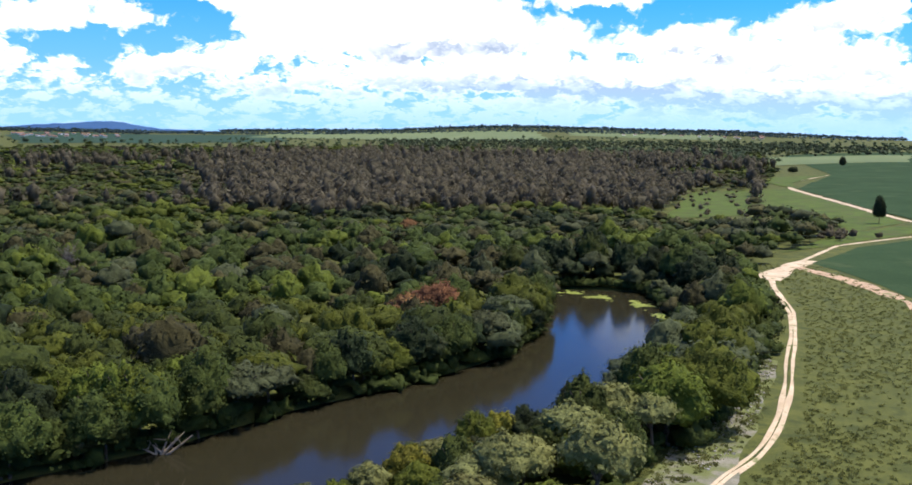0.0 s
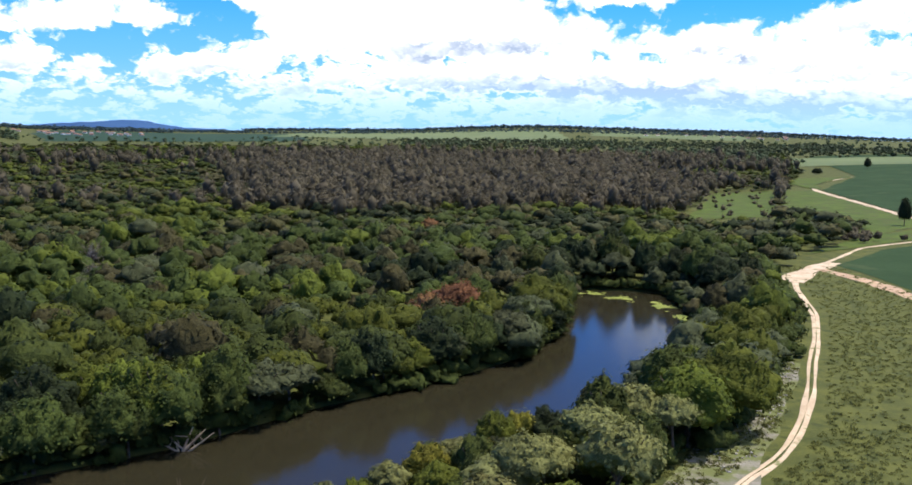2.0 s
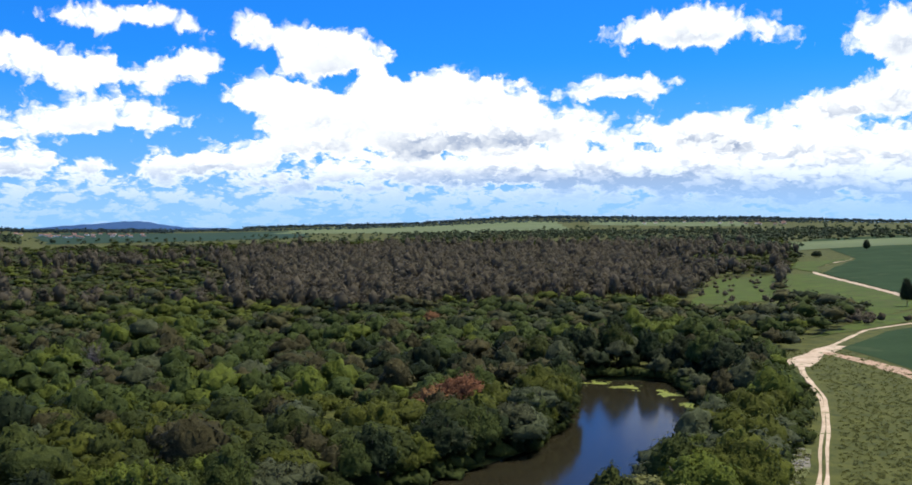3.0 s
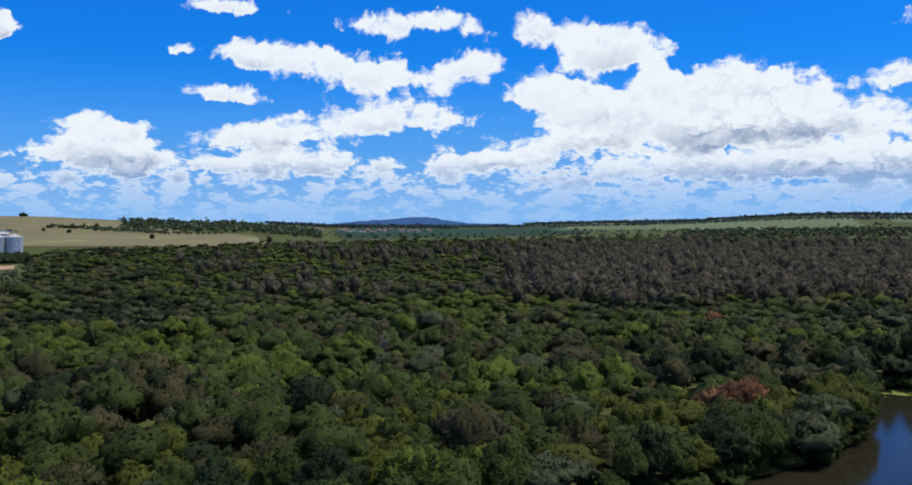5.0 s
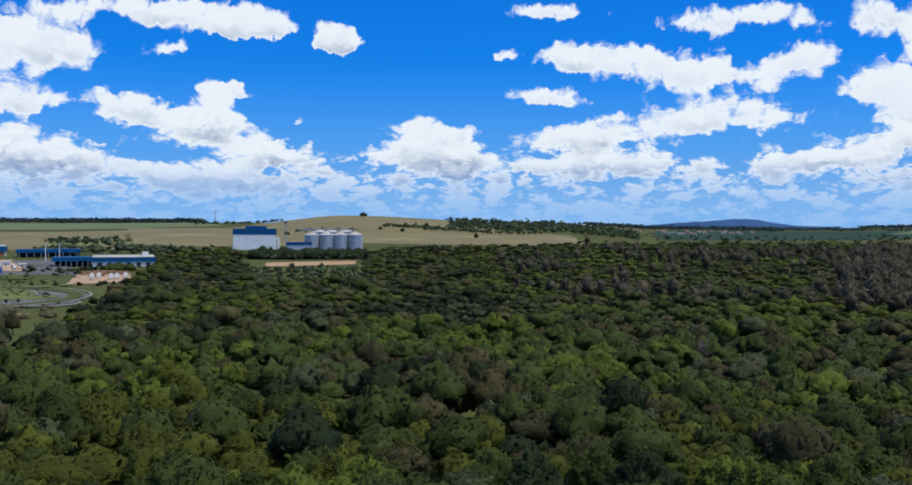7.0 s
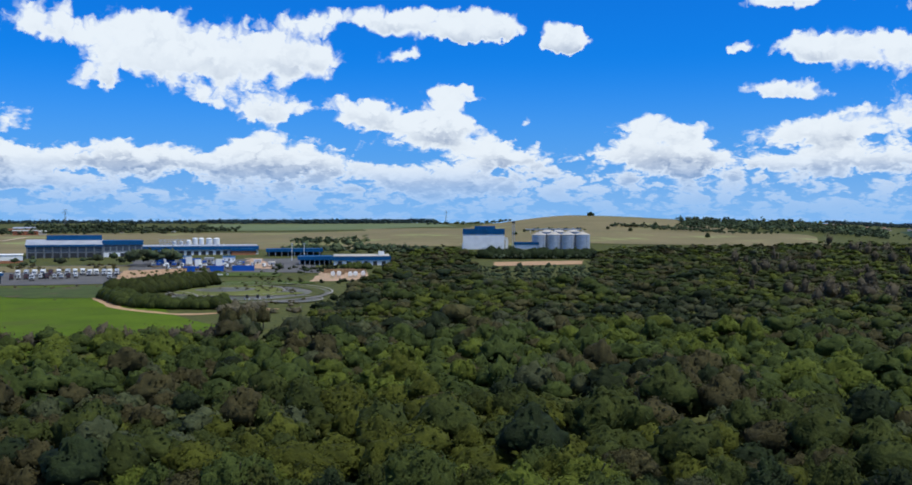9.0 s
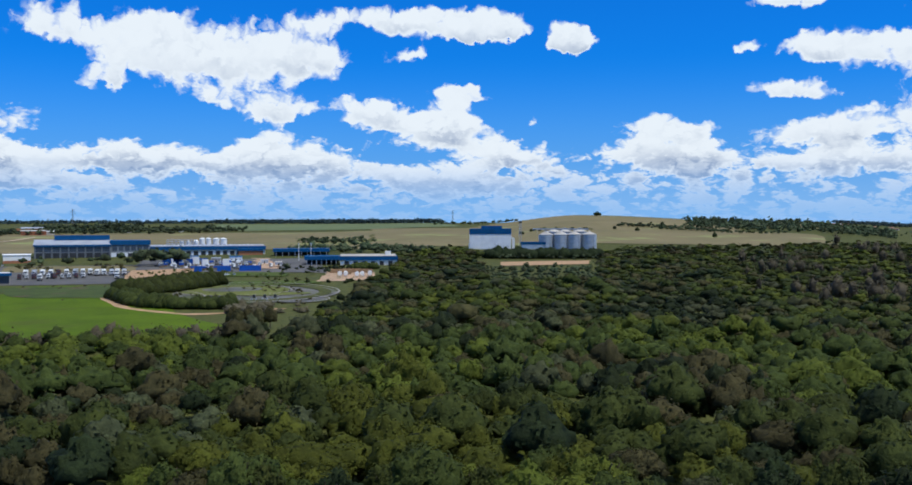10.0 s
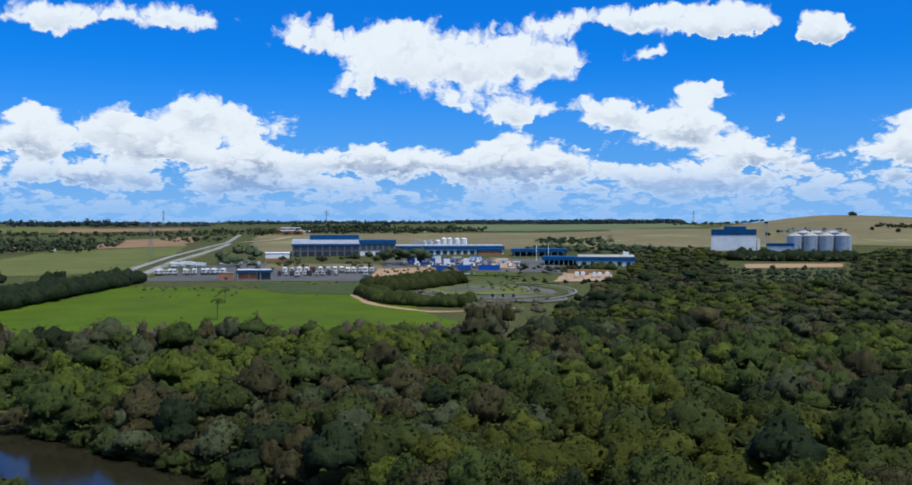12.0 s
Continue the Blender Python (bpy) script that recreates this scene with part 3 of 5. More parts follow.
def crown_arrays(rng, radius, height, lobes, leaves, size, sub=3, low=0.28, rough=0.05, jitter=0.3, flat_top=0.0, knob=(0.12, 0.25)):
    """A crown as one knobbly skin, wrapped round many lobes, with leaf clumps standing off it; origin at the tree's foot. sub: fineness of the skin (0: none)."""
    # lobes in a unit crown, heaped over its upper half
    ang = rng.uniform(0, 2 * np.pi) + np.arange(lobes) * 2.39996 + rng.normal(size=lobes) * 0.35
    up = np.clip(1.0 - (np.arange(lobes) + 0.5) / lobes * 1.25 + rng.normal(size=lobes) * 0.1, -0.25, 1.0)
    out = np.sqrt(np.clip(1 - np.clip(up, 0, 1) ** 2, 0.02, 1)) * rng.uniform(0.50, 0.80, lobes)
    lc = np.stack([np.cos(ang) * out, np.sin(ang) * out, up * rng.uniform(0.42, 0.74, lobes) * (1 - flat_top * 0.4)], 1)
    lr = rng.uniform(*knob, lobes)
    scale = np.array((radius * rng.uniform(0.85, 1.15), radius * rng.uniform(0.85, 1.15), 1.0))
    mid = height * (low + 0.16)

    def skin(d):
        b = d @ lc.T
        disc = b * b - ((lc ** 2).sum(1) - lr ** 2)
        t = np.where(disc > 0, b + np.sqrt(np.maximum(disc, 0)), 0.34)
        return np.maximum(t.max(1), 0.42)

    def place(d, r):
        p = d * r[:, None] * scale
        p[:, 2] = np.where(p[:, 2] > 0, p[:, 2] * (height - mid), p[:, 2] * height * 0.30) + mid
        return p

    parts, faces, base = [], [], 0
    if sub:
        iv, jf = BALLS[sub]
        parts.append(place(iv, skin(iv) * (0.95 + rough * rng.normal(size=len(iv)).clip(-2, 2))))
        faces.append(jf)
        base = len(iv)
    d = rng.normal(size=(leaves, 3))
    d[:, 2] = d[:, 2] * 0.9 + 0.45
    d /= np.linalg.norm(d, axis=1, keepdims=True)
    if sub:
        c = place(d, skin(d) * rng.uniform(0.93, 1.12, leaves))
    else:
        c = place(d, skin(d) * rng.uniform(0.35, 1.05, leaves))
    nrm = d + np.array((0, 0, 0.35)) + rng.normal(size=(leaves, 3)) * jitter
    nrm /= np.linalg.norm(nrm, axis=1, keepdims=True)
    t = np.cross(nrm, rng.normal(size=(leaves, 3)))
    t /= np.linalg.norm(t, axis=1, keepdims=True)
    b = np.cross(nrm, t)
    s = size * rng.uniform(0.55, 1.35, (leaves, 1))
    bend = nrm * s * 0.25
    q = np.stack([c - t * s, c - b * s * 0.7 + bend, c + t * s, c + b * s * 0.7 + bend], 1).reshape(-1, 3)
    f = np.arange(len(q)).reshape(-1, 4) + base
    parts.append(q)
    faces += [f[:, [0, 1, 2]], f[:, [0, 2, 3]]]
    return np.concatenate(parts), np.concatenate(faces)


def limb(bm, a, b, ra, rb, sides=6):
    a, b = Vector(a), Vector(b)
    m = Matrix.Translation((a + b) / 2) @ (b - a).to_track_quat("Z", "Y").to_matrix().to_4x4()
    bmesh.ops.create_cone(bm, cap_ends=True, segments=sides, radius1=ra, radius2=rb, depth=(b - a).length, matrix=m)


def part(name, bm, mat, parent=None, label=""):
    """Links a bmesh as one mesh object under a thing."""
    me = bpy.data.meshes.new(name)
    bm.to_mesh(me)
    bm.free()
    me.materials.append(mat)
    ob = new(name, me)
    ob.parent = parent
    if label:
        ob["label"] = label
    return ob


def make_tree(rng, name, kind, radius, height, lobes, leaves, size, label, low=0.28, sub=4, jitter=0.3, group="trees of the woods", trunk=0.28, flat_top=0.0, knob=(0.12, 0.25)):
    root = new(name)
    q, f = crown_arrays(rng, radius, height, lobes, leaves, size, sub, low, 0.075, jitter, flat_top, knob)
    fast_mesh("crown", q, f, LEAF[kind], root, True)
    bm = bmesh.new()
    limb(bm, (0, 0, -0.6), (0.1, 0, height * 0.5), trunk, trunk * 0.65)
    for i in range(5):
        a = i * 1.3 + rng.uniform(0, 1)
        limb(bm, (0.1, 0, height * rng.uniform(0.3, 0.45)), (math.cos(a) * radius * 0.55, math.sin(a) * radius * 0.55, height * rng.uniform(0.62, 0.8)), trunk * 0.5, trunk * 0.2, 5)
        if not sub:
            for j in range(4):
                e = a + rng.normal() * 0.5
                limb(bm, (math.cos(a) * radius * 0.4, math.sin(a) * radius * 0.4, height * 0.66), (math.cos(e) * radius * 0.85, math.sin(e) * radius * 0.85, height * rng.uniform(0.7, 0.98)), trunk * 0.24, trunk * 0.08, 4)
    part("trunk", bm, M_BARK, root)
    return tagged(root, label, "tree", group)


def make_palm(rng):
    root = new("palm_tree")
    bm = bmesh.new()
    for i in range(5):
        limb(bm, (0.05 * i, 0, i * 1.7 - 0.5), (0.05 * i + 0.05, 0, i * 1.7 + 1.2), 0.2 - 0.012 * i, 0.188 - 0.012 * i, 7)
    part("trunk", bm, M_BARK, root)
    bm = bmesh.new()
    for i in range(16):
        a, rise = i * 2.39996, rng.uniform(0.1, 1.1)
        last = None
        for j in range(7):
            u = j / 6
            r, z = 2.9 * u, 8.0 + 1.6 * math.sin(rise) * u * 1.6 - 2.6 * u * u
            w = 0.38 * math.sin(math.pi * (0.08 + 0.9 * u))
            c, sn = math.cos(a), math.sin(a)
            row = [bm.verts.new((0.25 + c * r - sn * w * k, sn * r + c * w * k, z - abs(k) * 0.18)) for k in (-1, 0, 1)]
            if last:
                for m in range(2):
                    bm.faces.new((last[m], last[m + 1], row[m + 1], row[m]))
            last = row
    part("fronds", bm, LEAF["mid"], root)
    return tagged(root, "slender palm with drooping fronds among the trees", "palm", "palms in the woods")


FOREST_FAR = np.array(((-30, 1500), (-20, 1650), (0, 2000), (10, 1950), (20, 1850), (26, 1640), (30, 1500), (38, 1400), (39.6, 1330), (39.9, 800), (46.4, 790), (46.9, 1340), (49, 1340), (51.5, 1250), (51.8, 980), (52.4, 860), (54, 690), (56, 520), (58, 428),
                       (61, 412), (66, 410), (100, 420), (140, 300), (180, 200)), float)
RIGHT = [(14, 60), (22, 125), (27, 136), (33, 144), (44, 156), (58, 181), (73, 214), (96, 268), (106, 318), (120, 362), (149, 410), (203, 484), (226, 529), (209, 561), (215, 640), (290, 850),
         (402, 1132), (505, 1488), (900, 2600), (4000, 2600), (4000, -4000), (14, -4000)]
CLEAR = [polar(-12.6, 570), polar(-18.6, 545), polar(-18.3, 900), polar(-15, 860)]


def wooded(x, y):
    d, a = np.hypot(x, y), azimuth(x, y)
    ok = (d < np.interp(a, FOREST_FAR[:, 0], FOREST_FAR[:, 1])) & (a > -60) & (a < 180)
    ok &= to_line(x, y, RIVER) > HALF - 0.5
    ok &= ~inside(x, y, RIGHT) & ~inside(x, y, CLEAR)
    ok &= ~((a > 69) & (a < 95) & (d < 172))
    return ok


def scatter(rng, d0, d1, a0, a1, spacing):
    out = []
    d = d0
    while d < d1:
        s = spacing(d)
        n = max(1, int(radians(a1 - a0) * d / s))
        a = np.radians(a0 + (np.arange(n) + rng.uniform(0, 1)) / n * (a1 - a0)) + rng.normal(size=n) * 0.3 * s / d
        r = d + rng.normal(size=n) * 0.3 * s
        out.append(np.stack([-np.sin(a) * r, np.cos(a) * r], 1))
        d += s * 0.87
    return np.concatenate(out)


def woods(name, rng, places, sizes, templates, mat, label, category="woods", kind="stuff", tall=(0.8, 1.25)):
    """Many trees joined into one mesh."""
    V, F, base = [], [], 0
    places = np.asarray(places, float)
    for (x, y), s, z in zip(places, sizes, land(places[:, 0], places[:, 1])):
        q, f = templates[rng.integers(len(templates))]
        a = rng.uniform(0, 2 * np.pi)
        c, n = math.cos(a), math.sin(a)
        w = np.empty_like(q)
        w[:, 0] = (q[:, 0] * c - q[:, 1] * n) * s + x
        w[:, 1] = (q[:, 0] * n + q[:, 1] * c) * s + y
        w[:, 2] = q[:, 2] * s * rng.uniform(*tall) + z
        V.append(w)
        F.append(f + base)
        base += len(q)
    ob = fast_mesh(name, np.concatenate(V), np.concatenate(F), mat, None, True)
    return tagged(ob, label, category, kind=kind)


rng = np.random.default_rng(7)
TEXT = {"light": "fresh light green broadleaf tree in the riverside woods", "mid": "mid green broadleaf tree in the riverside woods",
        "dark": "dark green dense broadleaf tree in the woods", "grey": "grey-green feathery tree in the woods", "olive": "olive brown spreading tree in the woods",
        "pale": "pale olive feathery tree on the river bank", "yellow": "bright yellow-green tree on the river bank", "rust": "rust brown leaved tree among green ones", "bare": "pale bare-twigged tree above the woods"}
kinds = {}
for kind, count in (("light", 5), ("mid", 5), ("dark", 4), ("grey", 3), ("olive", 4), ("pale", 3), ("yellow", 1), ("rust", 1), ("bare", 2)):
    kinds[kind] = []
    for i in range(count):
        r, h = rng.uniform(3.9, 6.0), rng.uniform(8.5, 12.5)
        spread = kind in ("grey", "olive", "pale")
        if kind == "bare":
            kinds[kind].append(make_tree(rng, "tree", kind, r, h, 14, 700, 0.20, TEXT[kind], sub=0, jitter=0.9))
        else:
            kinds[kind].append(make_tree(rng, "tree", kind, r * (1.15 if spread else 1.0), h * (0.9 if spread else 1.0), int(rng.integers(64, 96)), 1000, 0.25, TEXT[kind],
                                         low=0.42 if spread else 0.25, flat_top=0.8 if spread else 0.2))
used = {}


def low_near_water(x, y):
    """Trees of the near bank stay low beside the water: a factor of their size."""
    d, a = np.hypot(x, y), azimuth(x, y)
    off = to_line(x, y, RIVER) - HALF
    mid_d = np.interp(a, (-16, -10, -5, 0, 10, 22, 35, 50, 62), (262, 228, 205, 176, 158, 136, 120, 122, 150))
    return np.where((a > -11) & (a < 62) & (d < mid_d), np.clip(0.26 + 0.036 * off, 0.26, 1.0), 1.0)


def plant(kind, x, y, scale=1.0):
    protos = kinds[kind]
    n = used.get(kind, 0)
    used[kind] = n + 1
    m = pose(x, y, float(land(x, y)), rng.normal() * 3, rng.normal() * 3, rng.uniform(0, 360)) @ Matrix.Diagonal((scale, scale, scale * rng.uniform(0.85, 1.15), 1))
    ob = protos[n] if n < len(protos) else copy_thing(protos[n % len(protos)], m)
    ob.matrix_basis = m


def kind_at(x, y):
    """Which sort of tree grows here: clusters of like trees, brighter near the river, browner further off."""
    if x > 4 and y < 235:
        u = rng.random()
        return "pale" if u < 0.34 else "mid" if u < 0.48 else "light" if u < 0.74 else "grey" if u < 0.86 else "dark" if u < 0.90 else "bare" if u < 0.95 else "yellow"
    d = math.hypot(x, y)
    n = noise.noise((x * 0.011, y * 0.011, 3.0)) * 0.9 + noise.noise((x * 0.035, y * 0.035, 8.0)) * 0.45 + rng.normal() * 0.22
    n += 0.12 - 0.19 * float(smooth((d - 330) / 150)) + 0.10 * float(smooth((d - 620) / 300))
    return "light" if n > 0.30 else "mid" if n > -0.07 else "olive" if n > -0.25 else "grey" if n > -0.40 else "dark"


SPECIAL = [("rust", 2, 247, 1.5), ("rust", -5, 243, 1.35), ("rust", -11, 480, 0.9), ("grey", 18, 233, 1.1), ("grey", 13, 226, 0.9), ("grey", 24, 250, 1.0), ("bare", -130, 336, 1.2), ("bare", -122, 330, 1.1),
           ("bare", -110, 301, 1.1), ("yellow", 11, 145, 0.8), ("yellow", 7, 139, 0.6), ("bare", 22, 140, 0.6), ("bare", 30, 150, 0.7), ("grey", 26, 163, 0.72), ("grey", 18, 152, 0.6),
           ("grey", 36, 178, 0.8), ("light", 43, 190, 0.85), ("light", 50, 200, 0.8), ("grey", 34, 160, 0.7), ("light", -213, 171, 1.2), ("rust", -59, 183, 0.7), ("light", 60, 215, 0.85)]
for kind, az_, d_, sc_ in (("pale", 17.0, 118, 0.6), ("bare", 15.2, 117, 0.7), ("light", 9.6, 116, 0.62), ("pale", 7.6, 118, 0.62), ("light", 5.6, 121, 0.7), ("pale", 3.6, 125, 0.7), ("yellow", 1.4, 131, 0.75),
                           ("pale", -0.8, 137, 0.75), ("light", -3.0, 143, 0.75), ("pale", -4.6, 139, 0.75), ("light", 0.4, 124, 0.7), ("olive", 2.4, 118, 0.65), ("light", 8.6, 110, 0.7)):
    SPECIAL.append((kind, *polar(az_, d_), sc_))
# tall dark trees round the head of the river
for i, (x, y) in enumerate(((27, 325), (36, 333), (46, 336), (56, 336), (66, 331), (75, 322), (80, 309), (83, 296), (84, 282), (84, 268), (42, 346), (58, 348), (72, 342), (88, 318), (92, 300))):
    SPECIAL.append(("dark" if i % 3 else "mid", x, y, 1.2 + 0.1 * (i % 4)))
near = scatter(rng, 86, 222, -26, 92, lambda d: 7.0)
near = near[wooded(near[:, 0], near[:, 1])]
near = near[np.argsort(np.hypot(near[:, 0], near[:, 1]))]
for x, y in near[:255]:
    plant(kind_at(x, y), x, y, float(low_near_water(x, y)) * (rng.uniform(0.5, 1.05) + 0.6 * rng.random() ** 4 + 0.35 * noise.noise((x * 0.03, y * 0.03, 12.0))))
for kind, x, y, s in SPECIAL:
    plant(kind, x, y, s)

def spread_t(count, lobes, leaves, size, sub, tall=(0.75, 1.1)):
    return [crown_arrays(rng, rng.uniform(0.44, 0.62), rng.uniform(*tall), int(rng.integers(lobes, lobes * 2)), leaves, size, sub, rng.uniform(0.2, 0.4), 0.075, 0.35, rng.uniform(0, 0.8)) for i in range(count)]


for (ax, ay), (bx, by) in zip(RIVER[2:12], RIVER[3:13]):
    L = math.hypot(bx - ax, by - ay)
    for u in np.arange(0, 1, 6.5 / L):
        off = HALF + rng.uniform(1.0, 3.5)
        x, y = ax + (bx - ax) * u - (by - ay) / L * off, ay + (by - ay) * u + (bx - ax) / L * off
        if -16 < azimuth(x, y) < 64:
            plant(("mid", "light", "dark", "mid", "grey", "mid")[int(rng.integers(6))], x, y, rng.uniform(0.8, 1.3))

big_t = spread_t(12, 44, 170, 0.038, 3)
mid_t = spread_t(16, 34, 90, 0.045, 3)
half_t = spread_t(16, 14, 46, 0.060, 2)
far_t = spread_t(12, 8, 14, 0.09, 2)
tiny_t = spread_t(10, 4, 6, 0.20, 1, (0.6, 0.9))
dry_t = [crown_arrays(rng, rng.uniform(0.26, 0.40), rng.uniform(1.0, 1.4), 8, 46, 0.075, 1, 0.2, 0.14, 0.6, 0.9, (0.25, 0.5)) for i in range(12)]


withered_t = [crown_arrays(rng, rng.uniform(0.30, 0.45), rng.uniform(0.85, 1.15), 12, 150, 0.035, 2, 0.15, 0.12, 0.6) for i in range(8)]


def dry_here(x, y):
    """The grove of tall dry trees, thinning out at its edges."""
    d, a = np.hypot(x, y), azimuth(x, y)
    n = np.array([noise.noise((p * 0.006, r * 0.006, 9.0)) for p, r in zip(x, y)])
    near_edge, far_edge = smooth((d - 560 - 90 * n) / 60), 1 - smooth((d - 1250) / 500)
    core = (1 - smooth((np.abs(a + 1) - 9.0 - 8 * n) / 10)) * 0.80
    fringe = (1 - smooth((np.abs(a - 6) - 14) / 16)) * smooth(n * 1.6 + 0.15) * 0.45
    return rng.random(len(x)) < near_edge * far_edge * np.maximum(core, fringe)


def grow(name, places, sizes, templates, text, tall=(0.8, 1.25)):
    """Woods over the given places, one mesh for each sort of tree."""
    pick = np.array([kind_at(x, y) for x, y in places])
    pick[np.isin(pick, ("bare", "yellow", "pale"))] = "grey"
    for kind, look_ in (("light", "fresh light green"), ("mid", "mid green"), ("dark", "dark green"), ("grey", "grey-green"), ("olive", "olive brown")):
        sel = pick == kind
        if sel.any():
            woods(name, rng, places[sel], sizes[sel], templates, LEAF[kind], look_ + " " + text, tall=tall)


# the rest of the near trees, and the woods beyond
rest = near[255:]
pm = scatter(rng, 222, 430, -26, 92, lambda d: 7.1 + (d - 220) / 130)
pm = np.concatenate([rest, pm[wooded(pm[:, 0], pm[:, 1])]])
dm = np.hypot(pm[:, 0], pm[:, 1])
size_m = 9.8 * (rng.uniform(0.55, 1.05, len(pm)) + 0.6 * rng.random(len(pm)) ** 4) * low_near_water(*pm.T)
grow("riverside_woods", pm[dm < 255], size_m[dm < 255], big_t, "broadleaf woods with rounded crowns")
grow("mid_woods", pm[dm >= 255], size_m[dm >= 255], mid_t, "broadleaf woods with uneven crowns")
pf = scatter(rng, 430, 2000, -26, 92, lambda d: 7.9 + (d - 430) / 120)
pf = pf[wooded(pf[:, 0], pf[:, 1])]
dry = dry_here(pf[:, 0], pf[:, 1])
df = np.hypot(pf[:, 0], pf[:, 1])
for d0, d1, shapes in ((720, 1150, far_t), (1150, 9999, tiny_t)):
    sel = ~dry & (df >= d0) & (df < d1)
    pg, dg = pf[sel], df[sel]
    grow("far_woods", pg, (9.0 + dg / 150) * (rng.uniform(0.6, 1.1, len(pg)) + 0.5 * rng.random(len(pg)) ** 4), shapes, "woods stretching away from the river", (0.44, 0.72))
pg, dg = pf[~dry & (df < 720)], df[~dry & (df < 720)]
grow("far_woods", pg, (8.6 + dg / 220) * (rng.uniform(0.55, 1.1, len(pg)) + 0.6 * rng.random(len(pg)) ** 4), half_t, "uneven woods beyond the river", (0.56, 0.95))
pd = pf[dry]
woods("dry_grove", rng, pd, (13.0 + np.hypot(pd[:, 0], pd[:, 1]) / 300) * rng.uniform(0.75, 1.2, len(pd)), dry_t, DRY, "tall dry brownish grove of thin trees", tall=(0.8, 1.2))
# dark and withered trees at the edge of the green field
pe = scatter(rng, 412, 432, 59, 92, lambda d: 7.5)
woods("field_edge_trees", rng, pe, rng.uniform(8.0, 13.5, len(pe)), withered_t, DRY, "withered brown trees at the pasture's edge", tall=(0.7, 1.2))

# thin withered shrubs in the clearing and where the woods run out beside the track
pc = scatter(rng, 560, 900, -18.5, -12.8, lambda d: 20)
pc = pc[inside(pc[:, 0], pc[:, 1], CLEAR)]
u = rng.random(46)
pr = np.stack([np.interp(u, [0, 0.4, 1], [192, 203, 214]) + rng.normal(size=46) * 5, np.interp(u, [0, 0.4, 1], [455, 490, 556]) + rng.normal(size=46) * 4], 1)
ps = np.concatenate([pc, pr])
woods("withered_shrubs", rng, ps, rng.uniform(5.0, 9.0, len(ps)), withered_t, DRY, "thin brown withered shrubs at the woods' edge", "shrubs", tall=(0.5, 0.9))

# bushes down to the water on both banks
bush_t = [crown_arrays(rng, 0.75, 0.95, 14, 60, 0.07, 2, 0.05, 0.1) for i in range(8)]
pts = []
for (ax, ay), (bx, by) in zip(RIVER[2:-1], RIVER[3:]):
    L = math.hypot(bx - ax, by - ay)
    for u in np.arange(0, 1, 2.6 / L):
        for side in (-1, 1):
            off = side * (HALF + 0.9 + rng.normal() * 0.9)
            pts.append((ax + (bx - ax) * u - (by - ay) / L * off, ay + (by - ay) * u + (bx - ax) / L * off))
for a in np.arange(0, math.pi, 0.14):
    pts.append((52 + math.cos(a) * (HALF + 1), 305 + math.sin(a) * (HALF + 1)))
edge = np.array(RIGHT[1:9], float)
for (ax, ay), (bx, by) in zip(edge[:-1], edge[1:]):
    L = math.hypot(bx - ax, by - ay)
    for u in np.arange(0, 1, 2.2 / L):
        off = rng.normal() * 2.0 + 1.0
        pts.append((ax + (bx - ax) * u - (by - ay) / L * off, ay + (by - ay) * u + (bx - ax) / L * off))
pts = np.array(pts)
pts = pts[(to_line(pts[:, 0], pts[:, 1], RIVER) > HALF - 1.0)]
woods("bank_bushes", rng, pts, rng.uniform(3.2, 6.5, len(pts)) * (0.35 + 0.65 * (low_near_water(pts[:, 0], pts[:, 1]) == 1)), bush_t, LEAF["mid"], "green bushes hanging over the water's edge", "bushes")

# scrub beside the track
sc = scatter(rng, 112, 400, -31, -8, lambda d: 0.8 + d / 200)
track_d = to_line(sc[:, 0], sc[:, 1], np.array(TRACK, float))
nz = np.array([noise.noise((x * 0.03, y * 0.03, 1.0)) + 0.5 * noise.noise((x * 0.11, y * 0.11, 4.0)) for x, y in sc])
crop = [(150, 382), (330, 500), (330, 250), (148, 250)]
keep = inside(sc[:, 0], sc[:, 1], RIGHT) & (track_d > 3.2) & ~inside(sc[:, 0], sc[:, 1], crop) & (nz + rng.normal(size=len(sc)) * 0.25 > -0.04 - np.hypot(sc[:, 0], sc[:, 1]) / 520)
sc = sc[keep]
scrub_t = [crown_arrays(rng, 1.5, 0.62, 6, 24, 0.15, 0, 0.0, 0.12, 0.35) for i in range(10)]
woods("scrub", rng, sc, rng.uniform(0.55, 1.15, len(sc)) + 0.9 * rng.random(len(sc)) ** 6, scrub_t, LEAF["scrub"], "low grey-green scrub in rough grass", "shrubs")

# bluish leaf colour with aerial haze painted in, for belts beyond 2900 m
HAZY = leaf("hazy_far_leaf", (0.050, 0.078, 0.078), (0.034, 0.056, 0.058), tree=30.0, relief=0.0)
